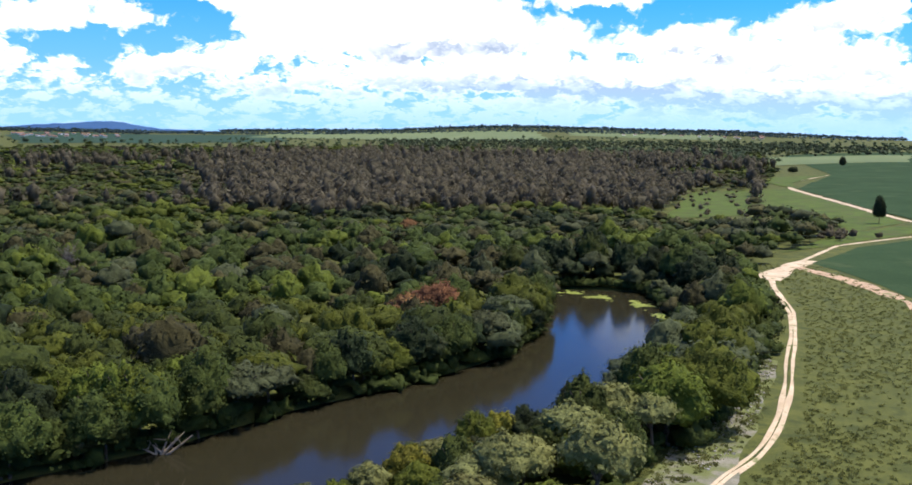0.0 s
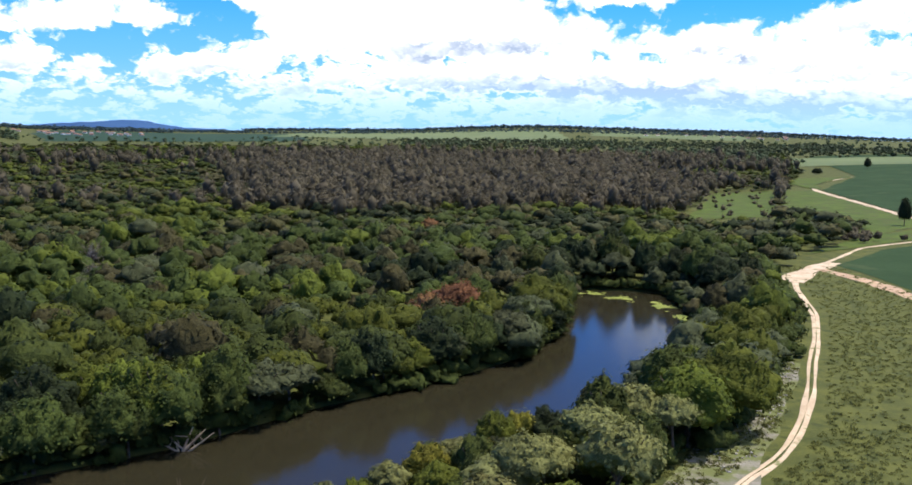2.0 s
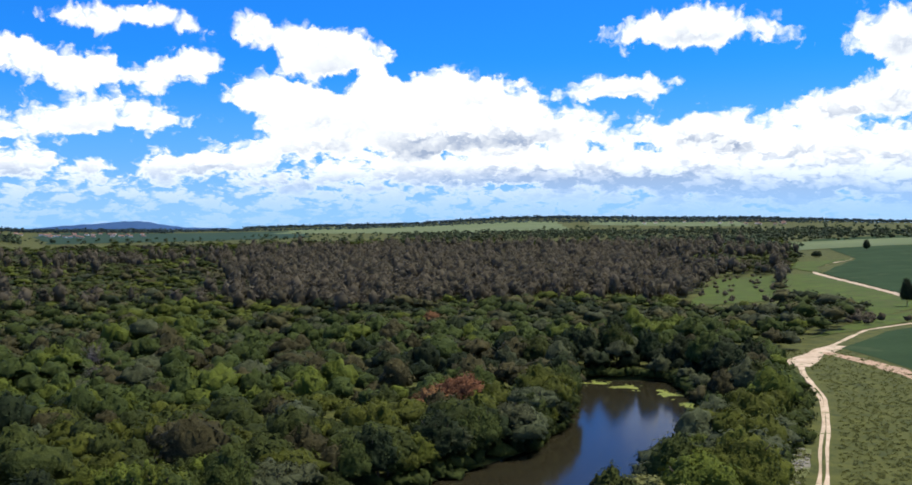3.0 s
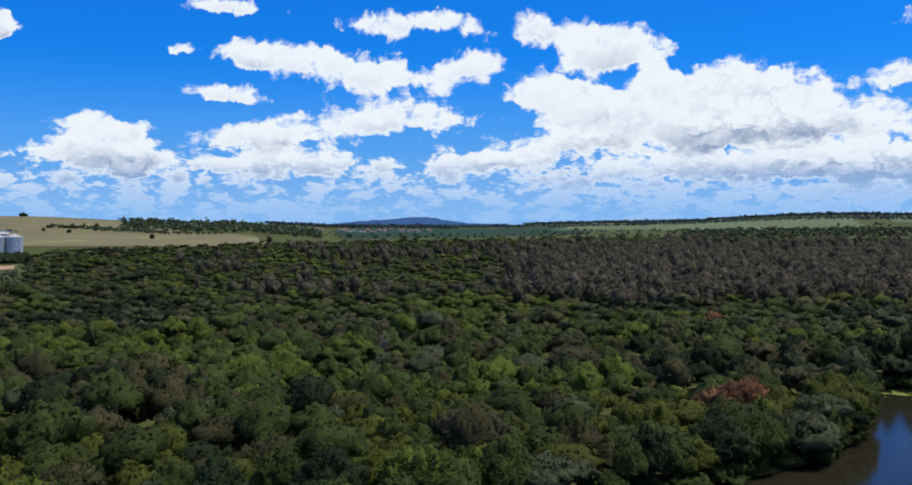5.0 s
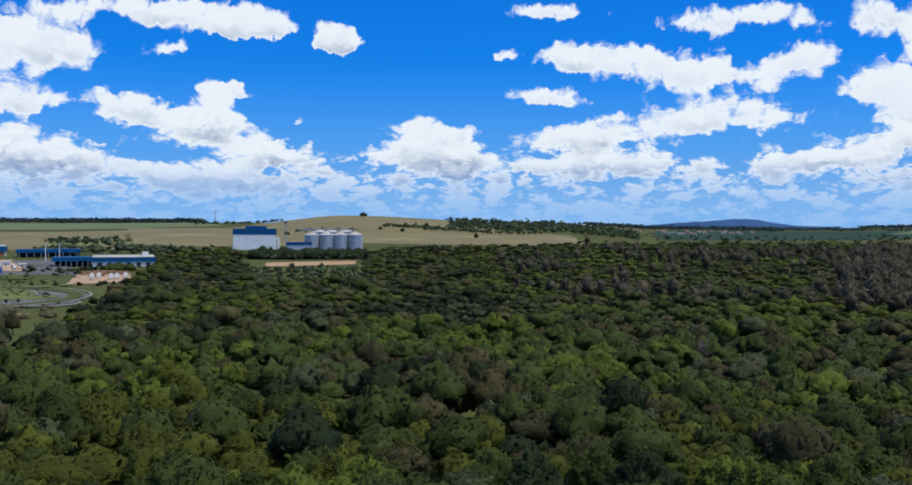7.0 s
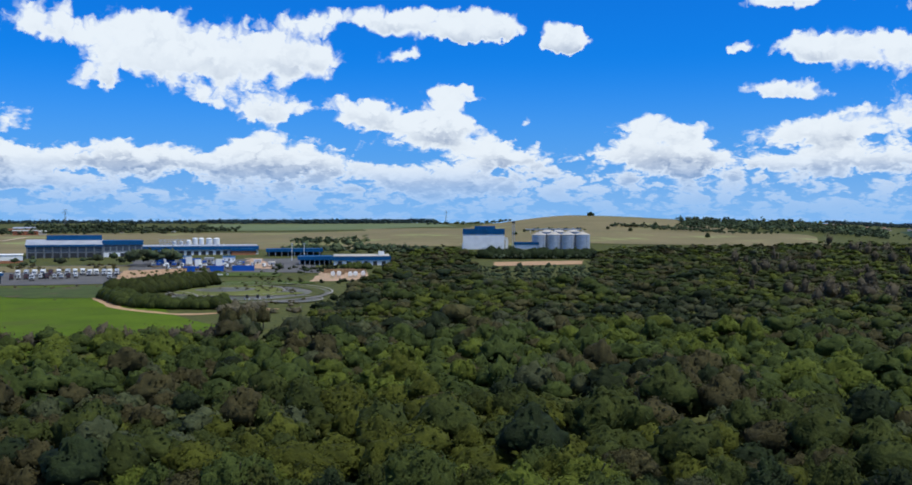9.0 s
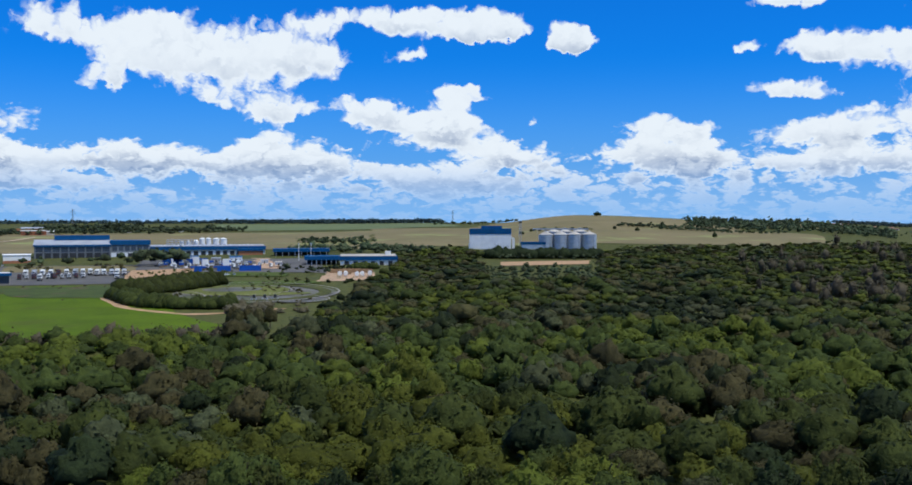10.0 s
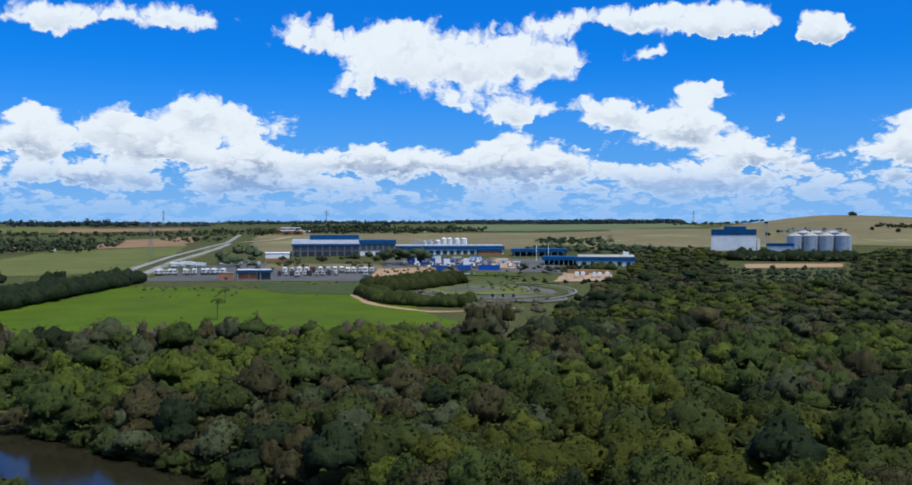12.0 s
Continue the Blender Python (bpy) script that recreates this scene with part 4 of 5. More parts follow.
# belts of trees far off: azimuths, distances, size, spacing
BELTS = [(-22, 3, 2050, 2700, 10, 13), (-20, 6, 3600, 4200, 11, 30), (-8, 12, 2400, 2800, 11, 36), (39.4, 46.8, 795, 1000, 6.5, 7), (40, 46, 1150, 1178, 7, 8), (-30, -17.4, 1750, 2300, 13, 17), (-19.5, -13, 1500, 1560, 12, 9), (-26, -5, 2300, 3000, 13, 42), (-26, 12, 4400, 4750, 17, 19), (49, 62, 4350, 4750, 20, 17), (-18.5, -9, 1350, 2000, 12, 12), (-24, -6, 3500, 4000, 12, 50), (-10, 24, 2050, 2350, 12, 34),
         (12, 20, 3500, 3900, 14, 20), (24, 34.8, 2080, 2560, 15, 11), (16, 27, 3300, 3800, 14, 17), (5, 13, 3500, 3700, 12, 20), (35.5, 38.7, 2010, 2060, 11, 6), (32.5, 36.2, 1975, 2010, 11, 6), (29.5, 33.2, 1950, 1985, 10, 8), (40.2, 43.8, 1840, 1870, 10, 8),
         (49, 57, 3700, 4200, 20, 18), (66.0, 71.4, 2690, 2790, 20, 9), (60.4, 65.6, 2380, 2480, 15, 10), (82.6, 87.5, 1450, 1640, 15, 11), (44.5, 49.5, 2750, 2850, 13, 13), (57, 75, 3900, 4500, 17, 26), (62, 73.5, 2250, 2420, 17, 13), (49.8, 57.5, 1250, 1400, 13, 10), (53.3, 57, 1560, 1700, 13, 10),
         (73, 90, 2150, 2320, 14, 17), (81, 96, 1600, 1950, 13, 15), (75.2, 78.5, 1850, 2000, 10, 13), (76, 80, 3300, 3500, 15, 20), (80, 86.5, 3350, 3480, 24, 15), (74, 95, 4100, 4600, 13, 34), (72, 77, 2300, 2600, 13, 24),
         (67.5, 73.2, 1120, 1190, 11, 22), (63.6, 67.0, 1060, 1105, 21, 9), (73.6, 75.4, 1060, 1160, 19, 11), (67.2, 70.0, 1095, 1110, 16, 13), (71.0, 72.0, 1090, 1105, 14, 14), (57.6, 59.4, 985, 1010, 10, 12), (55.2, 57.0, 905, 930, 9, 8)]
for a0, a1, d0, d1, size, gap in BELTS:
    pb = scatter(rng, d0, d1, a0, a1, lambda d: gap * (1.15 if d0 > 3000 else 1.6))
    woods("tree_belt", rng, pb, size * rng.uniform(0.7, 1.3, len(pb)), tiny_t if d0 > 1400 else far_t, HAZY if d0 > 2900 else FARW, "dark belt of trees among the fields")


# ---------- the works ----------
M_WALL = material("pale_wall", (0.80, 0.82, 0.84), (0.68, 0.70, 0.73), 9, 0.7, 0.8)
M_WHITE = material("white_paint", (0.80, 0.80, 0.78), (0.68, 0.68, 0.66), 6, 0.5, 0.6)
M_BLUE = material("blue_sheet", (0.012, 0.085, 0.22), (0.010, 0.062, 0.16), 10, 0.45, 1.0)
M_ROOF = material("grey_roof_sheet", (0.34, 0.36, 0.40), (0.25, 0.27, 0.31), 14, 0.5, 1.2)
M_CREAM = material("cream_roof_sheet", (0.46, 0.42, 0.36), (0.33, 0.31, 0.28), 12, 0.6, 1.2)
M_DARK = material("dark_opening", (0.05, 0.055, 0.06), (0.03, 0.033, 0.038), 5, 0.6, 0.8)
M_GLASS = material("dark_glazing", (0.06, 0.08, 0.11), (0.04, 0.055, 0.08), 5, 0.15, 0.8, spec=0.6)
M_BRICK = material("brick_wall", (0.38, 0.17, 0.09), (0.28, 0.12, 0.07), 5, 0.85, 0.4)
M_STEEL = material("galvanised_steel", (0.50, 0.53, 0.57), (0.36, 0.39, 0.43), 3, 0.4, 0.5, metal=0.5)
M_PYLON = material("weathered_steel", (0.20, 0.21, 0.22), (0.14, 0.15, 0.16), 3, 0.6, 0.5)
M_RUBBER = material("tyre_rubber", (0.03, 0.03, 0.03), (0.02, 0.02, 0.02), 1, 0.85, 0.2)
M_ORANGE = material("clay_tile_roof", (0.30, 0.17, 0.12), (0.22, 0.13, 0.10), 6, 0.85, 0.6)
M_CONTB = material("blue_container_paint", (0.02, 0.10, 0.42), (0.02, 0.08, 0.33), 4, 0.5, 0.5)
M_RED = material("red_truck_paint", (0.15, 0.05, 0.045), (0.11, 0.04, 0.035), 4, 0.4, 0.5)
M_POND = material("settling_water", (0.155, 0.148, 0.130), (0.060, 0.060, 0.048), 26, 0.7, 2.5, spec=0.12, spots=((0.085, 0.095, 0.040), 20, 0.54, 0.62))
# hall wall grey darkened so its colour carries the shade on the front
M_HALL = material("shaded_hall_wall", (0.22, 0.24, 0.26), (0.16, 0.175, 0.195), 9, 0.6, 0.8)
M_CONCRETE = material("concrete", (0.32, 0.30, 0.27), (0.20, 0.19, 0.17), 6, 0.9, 0.7)


def box(bm, x0, x1, y0, y1, z0, z1):
    m = Matrix.Translation(((x0 + x1) / 2, (y0 + y1) / 2, (z0 + z1) / 2)) @ Matrix.Diagonal((x1 - x0, y1 - y0, z1 - z0, 1))
    return bmesh.ops.create_cube(bm, size=1.0, matrix=m)["verts"]


def boxed(name, mat, parent, *dims, label="", bevel=0.0):
    bm = bmesh.new()
    box(bm, *dims)
    if bevel:
        bmesh.ops.bevel(bm, geom=bm.edges[:], offset=bevel, segments=2, affect="EDGES")
    return part(name, bm, mat, parent, label)


def tube(name, mat, parent, r0, r1, z0, z1, x=0.0, y=0.0, sides=24, label=""):
    bm = bmesh.new()
    bmesh.ops.create_cone(bm, cap_ends=True, segments=sides, radius1=r0, radius2=r1, depth=z1 - z0, matrix=Matrix.Translation((x, y, (z0 + z1) / 2)))
    return part(name, bm, mat, parent, label)


def site(name, az, d, label, category, group="", turn=0.0, lift=0.0):
    """An Empty on the land, its x to the right and its y away as seen from the river."""
    x, y = polar(az, d)
    root = new(name)
    root.matrix_basis = pose(x, y, float(land(x, y)) + lift, 0, 0, az + turn)
    return tagged(root, label, category, group)


def gable(name, mat, parent, x0, x1, y0, y1, z, rise, thick=0.4, over=1.0):
    """A shallow double-pitched roof with its ridge along x."""
    bm = bmesh.new()
    ym = (y0 + y1) / 2
    prof = [(y0 - over, z), (ym, z + rise), (y1 + over, z), (y1 + over, z + thick), (ym, z + rise + thick), (y0 - over, z + thick)]
    ends = [[bm.verts.new((x, y, h)) for y, h in prof] for x in (x0 - over, x1 + over)]
    bm.faces.new(ends[0][::-1])
    bm.faces.new(ends[1])
    for i in range(6):
        j = (i + 1) % 6
        bm.faces.new((ends[0][i], ends[0][j], ends[1][j], ends[1][i]))
    return part(name, bm, mat, parent)


def row_of(n, x0, x1):
    return [x0 + (x1 - x0) * (i + 0.5) / n for i in range(n)]


# main hall
hall = site("factory_hall", 68.5, 1275, "large factory hall with grey roof, blue cladding and glazed front", "factory")
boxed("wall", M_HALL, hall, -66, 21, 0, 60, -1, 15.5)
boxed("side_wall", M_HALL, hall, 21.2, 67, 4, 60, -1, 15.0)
boxed("base_band", M_WALL, hall, 21.2, 67, 3.6, 3.95, -1, 5.6)
gable("roof", M_ROOF, hall, -66, 20, 0, 60, 15.6, 6.0)
boxed("blue_cladding", M_BLUE, hall, 20, 68, 3, 61, 15.2, 20.5)
boxed("roof_monitor", M_BLUE, hall, -44, 20, 24, 36, 20.5, 27.0)
boxed("fascia", M_BLUE, hall, -67, 21, -1.4, -0.9, 13.5, 15.6)
for x in row_of(9, -65, 20):
    boxed("window_bay", M_GLASS, hall, x - 3.9, x + 3.9, -0.25, 0.1, 7.2, 13.2)
for x in row_of(9, -65, 20):
    boxed("doorway", M_DARK, hall, x - 3.6, x + 3.6, -0.25, 0.1, -0.5, 6.0)
for x in row_of(10, -70, 25):
    boxed("pillar", M_PYLON, hall, x - 0.35, x + 0.35, -1.0, -0.3, -1, 14)
for x in row_of(6, 22, 66):
    boxed("window_bay", M_GLASS, hall, x - 2.8, x + 2.8, 3.7, 4.1, 8.0, 14.0)
for x in row_of(3, 24, 64):
    boxed("doorway", M_DARK, hall, x - 3.2, x + 3.2, 3.4, 4.1, -0.5, 5.0)

# long low building with tanks behind
low_hall = site("long_building", 62.4, 1290, "long low building with deep blue fascia and grey roof", "factory")
boxed("wall", M_WALL, low_hall, -73, 73, 0, 40, -1, 6.5)
boxed("fascia", M_BLUE, low_hall, -74, 74, -1.5, 41, 6.6, 11.0)
gable("roof", M_ROOF, low_hall, -73, 72, 2, 38, 11.1, 1.6, 0.3, 0.3)
for x in row_of(16, -72, 72):
    boxed("doorway", M_DARK, low_hall, x - 2.8, x + 2.8, -0.3, 0.1, -0.5, 5.2)
for x in row_of(22, -60, 60):
    tube("roof_vent", M_WHITE, low_hall, 0.9, 0.7, 11.4, 13.2, x, 8 + 6 * (int(x) % 3), 10)
boxed("annex", M_BLUE, low_hall, 38, 70, -14, -1.6, 5.2, 8.0)
boxed("annex_wall", M_BRICK, low_hall, 39, 69, -13, -1.6, -1, 5.1)
tank_yard = [(-14, 30, 3.4, 17), (-6, 31, 3.6, 20), (2, 30, 3.6, 20), (12, 30, 4.4, 19.5), (21.5, 31, 4.4, 19.5), (-24, 32, 2.6, 16), (-32, 33, 2.6, 16)]
for x, y, r, h in tank_yard:
    tank = site("storage_tank", 62.4 - math.degrees(math.atan2(x, 1345)), 1345, "tall white cylindrical storage tank behind a low building", "tank", "white tanks of the works")
    tube("shell", M_WHITE, tank, r, r, -1, h - 1)
    tube("lid", M_WHITE, tank, r * 1.02, r * 0.3, h - 1, h + 0.6)
    tube("rail", M_STEEL, tank, r * 1.06, r * 1.06, h - 1.3, h - 1.0)
rack = site("pipe_rack", 63.6, 1335, "steel pipe rack beside the white tanks", "pipe rack")
for i, x in enumerate(row_of(8, -24, 16)):
    boxed("post", M_STEEL, rack, x - 0.3, x + 0.3, -0.3, 0.3, -1, 18)
for z in (13, 15.5, 18):
    boxed("beam", M_STEEL, rack, -24, 16, -0.4, 0.4, z, z + 0.6)

# two open sheds with blue fascias
shed = site("open_shed", 57.1, 1235, "open shed with blue fascia on steel columns", "shed")
boxed("roof", M_BLUE, shed, -35, 35, 0, 26, 5.6, 9.6)
boxed("back_wall", M_DARK, shed, -34, 34, 24, 25, -1, 5.5)
for x in row_of(9, -35, 35):
    boxed("column", M_STEEL, shed, x - 0.3, x + 0.3, 0.4, 1.0, -1, 5.6)
for az in (57.25, 56.55):
    mast = site("light_mast", az, 1140, "tall pale floodlight mast in the yard", "mast", "masts in the yard")
    tube("pole", M_WHITE, mast, 0.5, 0.3, -0.5, 19, sides=10)
    boxed("head", M_STEEL, mast, -1.2, 1.2, -0.3, 0.3, 19, 19.8)
store = site("warehouse", 54.2, 1050, "wide low warehouse with blue fascia and cream roof", "warehouse")
boxed("wall", M_WALL, store, -12, 48, 0, 34, -1, 5.0)
boxed("fascia", M_BLUE, store, -14, 49, -1, 35, 5.1, 9.3)
gable("roof", M_CREAM, store, -12, 47, 1, 33, 9.4, 1.8, 0.3, 0.2)
boxed("canopy", M_BLUE, store, -50, -14.2, -2, 30, 5.8, 9.8)
boxed("canopy_back", M_DARK, store, -49, -14.2, 26, 27, -1, 5.6)
for x in row_of(7, -50, -14):
    boxed("column", M_STEEL, store, x - 0.3, x + 0.3, -1.5, -0.9, -1, 5.8)
for x in row_of(6, -10, 46):
    boxed("doorway", M_DARK, store, x - 2.2, x + 2.2, -0.3, 0.1, -0.5, 4.2)
boxed("roof_cabin", M_WHITE, store, 36, 42, 8, 14, 10.2, 14.6)

# white shed, gatehouse and brick store
ws = site("white_shed", 72.3, 1178, "white painted shed on a brick base", "shed")
boxed("wall", M_WHITE, ws, -14, 14, 0, 12, 3, 9)
boxed("base", M_BRICK, ws, -14.2, 14.2, -0.2, 12.2, -1, 2.9)
gable("roof", M_WHITE, ws, -14, 14, 0, 12, 9.1, 1.0, 0.25, 0.6)
gate = site("gatehouse", 73.6, 862, "gatehouse with flat white roof and blue fascia, brick walls", "gatehouse")
boxed("wall", M_BRICK, gate, -14, 2, 0, 9, -0.5, 6.6)
boxed("glazed_wall", M_GLASS, gate, 2.2, 14, 0.5, 9, -0.5, 6.6)
boxed("fascia", M_BLUE, gate, -15.5, 15.5, -2, 10.5, 6.7, 8.6)
boxed("roof", M_WHITE, gate, -14.5, 14.5, -1, 9.5, 8.65, 9.2)
for x in (-14, -5, 5, 14):
    boxed("pillar", M_CONCRETE, gate, x - 0.4, x + 0.4, -1.6, -0.8, -0.5, 6.6)
brick = site("brick_store", 75.2, 868, "small red brick store with flat roof", "store")
boxed("wall", M_BRICK, brick, -6, 6, 0, 7, -0.5, 6.0)
boxed("roof", M_CONCRETE, brick, -6.4, 6.4, -0.4, 7.4, 6.05, 6.4)
boxed("door", M_DARK, brick, -1.2, 1.2, -0.2, 0.05, -0.4, 2.4)
wtank = site("water_tank", 74.55, 864, "pale upright water tank beside the gatehouse", "tank")
tube("shell", M_CREAM, wtank, 2.0, 2.0, -0.5, 7.0, sides=18)
tube("lid", M_CREAM, wtank, 2.05, 0.6, 7.0, 7.8, sides=18)

# substation gantries
for i, az in enumerate((76.6, 77.4, 78.2)):
    gt_ = site("substation_gantry", az, 905 + 12 * i, "steel substation gantry of posts and beams", "gantry", "substation gantries")
    for x in (-8, 0, 8):
        boxed("post", M_PYLON, gt_, x - 0.25, x + 0.25, -0.25, 0.25, -0.5, 11)
    for z in (8.5, 10.6):
        boxed("beam", M_PYLON, gt_, -8, 8, -0.25, 0.25, z, z + 0.5)


# lorries
def make_lorry(paint, cargo, label):
    root = new("lorry")
    bm = bmesh.new()
    box(bm, -1.25, 1.25, 0, 2.2, 0.9, 3.5)
    bmesh.ops.bevel(bm, geom=bm.edges[:], offset=0.22, segments=2, affect="EDGES")
    cab = part("cab", bm, paint, root)
    boxed("windscreen", M_GLASS, cab, -1.05, 1.05, -0.03, 0.1, 2.2, 3.1)
    boxed("grille", M_DARK, cab, -0.8, 0.8, -0.04, 0.1, 1.1, 1.7)
    boxed("chassis", M_DARK, root, -0.9, 0.9, 2.0, 10.0, 0.75, 1.05)
    if cargo:
        boxed("cargo_box", cargo, root, -1.27, 1.27, 2.5, 10.2, 1.15, 3.9, bevel=0.06)
    for y in (1.2, 7.6, 8.9):
        for x in (-1.05, 1.05):
            bm = bmesh.new()
            bmesh.ops.create_cone(bm, cap_ends=True, segments=14, radius1=0.52, radius2=0.52, depth=0.4, matrix=Matrix.Translation((x, y, 0.52)) @ Matrix.Rotation(math.pi / 2, 4, "Y"))
            part("wheel", bm, M_RUBBER, root)
    return tagged(root, label, "lorry", "lorries in the lorry park")


LORRIES = [make_lorry(M_WHITE, M_WHITE, "white box lorry parked in a row"), make_lorry(M_WHITE, None, "white tractor unit parked in a row"),
           make_lorry(M_RED, M_DARK, "dark red lorry parked in a row"), make_lorry(M_WHITE, M_STEEL, "white lorry with grey cargo body")]
n_lorry = 0


def park(az, d, which, turn=0.0, scale=1.45):
    global n_lorry
    x, y = polar(az, d)
    m = pose(x, y, float(land(x, y)) + 0.32, 0, 0, az + turn) @ Matrix.Scale(scale, 4)
    ob = LORRIES[which] if LORRIES[which].get("placed") is None else copy_thing(LORRIES[which], m)
    ob["placed"] = 1
    ob.matrix_basis = m


for i, az in enumerate(np.linspace(71.9, 68.6, 9)):
    park(az, 942, (0, 3, 0, 0, 2, 0, 3, 0, 0)[i], rng.normal() * 3)
for i, az in enumerate(np.linspace(68.3, 66.75, 5)):
    park(az + (0.12 if i > 2 else 0), 930, (0, 0, 3, 0, 3)[i], rng.normal() * 3)
for i, az in enumerate(np.linspace(72.2, 69.0, 10)):
    park(az, 905, (2, 1, 2, 1, 1, 2, 1, 1, 2, 1)[i], rng.normal() * 4, 1.2)
for az, d in ((71.2, 885), (67.25, 884)):
    park(az, d, 1, 0, 1.5)
for i, az in enumerate(np.linspace(79.0, 75.4, 15)):
    if i not in (5, 9):
        park(az, 940, (0, 0, 1, 0, 3, 0, 0, 1, 0, 3, 0, 0, 0, 1, 0)[i], rng.normal() * 4)
for az, d in ((77.4, 1060), (76.9, 1075), (76.3, 1050)):
    park(az, d, 0, 80 + rng.normal() * 8, 1.5)
for az, d in ((74.4, 1090), (74.0, 1100), (73.3, 1075), (63.4, 1030), (61.0, 1010), (60.2, 1040), (64.9, 1045), (64.2, 1020), (62.4, 1005), (61.6, 1060), (59.4, 1030), (58.9, 1010), (62.9, 985), (60.6, 990)):
    park(az, d, 1, rng.uniform(-60, 60), 1.3)
for o in LORRIES:
    del o["placed"]


# cars
def make_car(paint, label):
    root = new("car")
    bm = bmesh.new()
    box(bm, -0.9, 0.9, 0, 4.3, 0.35, 0.95)
    bmesh.ops.bevel(bm, geom=bm.edges[:], offset=0.14, segments=2, affect="EDGES")
    body = part("body", bm, paint, root)
    bm = bmesh.new()
    top = box(bm, -0.78, 0.78, 1.1, 3.6, 0.9, 1.5)
    for v in top:
        if v.co.z > 1.2:
            v.co.x *= 0.85
            v.co.y = 2.35 + (v.co.y - 2.35) * 0.72
    part("cabin", bm, M_GLASS, root, "dark glazed cabin")
    boxed("roof", paint, root, -0.66, 0.66, 1.5, 3.2, 1.48, 1.54)
    for y in (0.85, 3.4):
        for x in (-0.82, 0.82):
            bm = bmesh.new()
            bmesh.ops.create_cone(bm, cap_ends=True, segments=12, radius1=0.33, radius2=0.33, depth=0.22, matrix=Matrix.Translation((x, y, 0.33)) @ Matrix.Rotation(math.pi / 2, 4, "Y"))
            part("wheel", bm, M_RUBBER, root)
    return tagged(root, label, "car", "cars parked at the works")


CARS = [make_car(M_WHITE, "white car parked at the works"), make_car(M_STEEL, "silver car parked at the works"), make_car(M_DARK, "dark car parked at the works")]
stand = [(az, 1012 + 6 * (i % 2)) for i, az in enumerate(np.linspace(63.9, 60.0, 11))] + [(az, 905) for az in np.linspace(63.4, 60.8, 9)] + [(az, 1120) for az in np.linspace(75.6, 73.0, 9)]
for i, (az, d) in enumerate(stand):
    x, y = polar(az + rng.normal() * 0.05, d)
    m = pose(x, y, float(land(x, y)) + 0.36, 0, 0, az + 90 * (i % 3 == 0) + rng.normal() * 10) @ Matrix.Scale(1.15, 4)
    ob = CARS[i] if i < 3 else copy_thing(CARS[(i * 7) % 3], m)
    ob.matrix_basis = m


# containers in the yard
def container(az, d, paint, w, h, label, lift=0.0):
    c = site("container", az, d, label, "container", "containers in the yard", lift=0.3 + lift)
    boxed("shell", paint, c, -w / 2, w / 2, 0, 2.6, 0, h, bevel=0.05)
    for x in row_of(int(w / 1.2), -w / 2, w / 2):
        boxed("rib", paint, c, x - 0.12, x + 0.12, -0.1, 0.0, 0.15, h - 0.15)


for az in (62.9, 61.65, 61.3, 60.4, 60.0, 59.6):
    container(az, 965, M_CONTB, 7.2, 5.2, "blue steel container in the yard")
for az, d in ((63.3, 1090), (62.6, 1095), (64.0, 1100), (64.6, 1105)):
    container(az, d, M_CONTB, 9.0, 5.6, "blue steel container by the long building")
for az, d in ((62.5, 1030), (61.35, 1035), (63.0, 1085)):
    container(az, d, M_WHITE, 6.5, 8.0, "white steel cabin in the yard")

field("yard_grass", [(63.0, 900), (58.0, 880), (57.8, 935), (62.8, 950)], M_LUSH, 0.65, "grass strip with weeds beside the works yard", 24, 0.05)
field("soil_ramp", [(59.5, 1000), (58.3, 985), (59.0, 1180), (59.8, 1190)], M_SOIL, 0.75, "bare earth ramp between the works buildings", 20, 0.04)
M_TARP = material("grey_tarpaulin", (0.20, 0.22, 0.24), (0.12, 0.13, 0.15), 2, 0.7, 0.4)
M_PALLET = material("worn_pallet_wood", (0.26, 0.19, 0.12), (0.15, 0.11, 0.07), 1.5, 0.9, 0.2)


def make_pallets(top, label):
    """A stack of pallets under a load."""
    root = new("pallet_stack")
    for i in range(4):
        boxed("pallet", M_PALLET, root, -1.6, 1.6, -1.2, 1.2, 0.05 + 0.32 * i, 0.30 + 0.32 * i)
    boxed("load", top, root, -1.45 - 0.1, 1.5, -1.1, 1.1, 1.34, 2.9, bevel=0.12)
    return tagged(root, label, "pallet stack", "stacked goods in the works yard")


STACKS = [make_pallets(M_TARP, "stack of pallets under a grey tarpaulin"), make_pallets(M_WHITE, "stack of pallets with white wrapped goods"), make_pallets(M_CONTB, "stack of pallets with blue crates")]
ys = [(az, d) for d in (1040, 1062, 1085) for az in np.linspace(64.8, 60.2, 11)] + [(az, 990) for az in np.linspace(63.6, 59.8, 9)]
for i, (az, d) in enumerate(ys):
    x, y = polar(az + rng.normal() * 0.10, d + rng.normal() * 6)
    m = pose(x, y, float(land(x, y)) + 0.36, 0, 0, az + rng.normal() * 12) @ Matrix.Scale(rng.uniform(0.9, 1.5), 4)
    ob = STACKS[i] if i < 3 else copy_thing(STACKS[int(rng.integers(3))], m)
    ob.matrix_basis = m

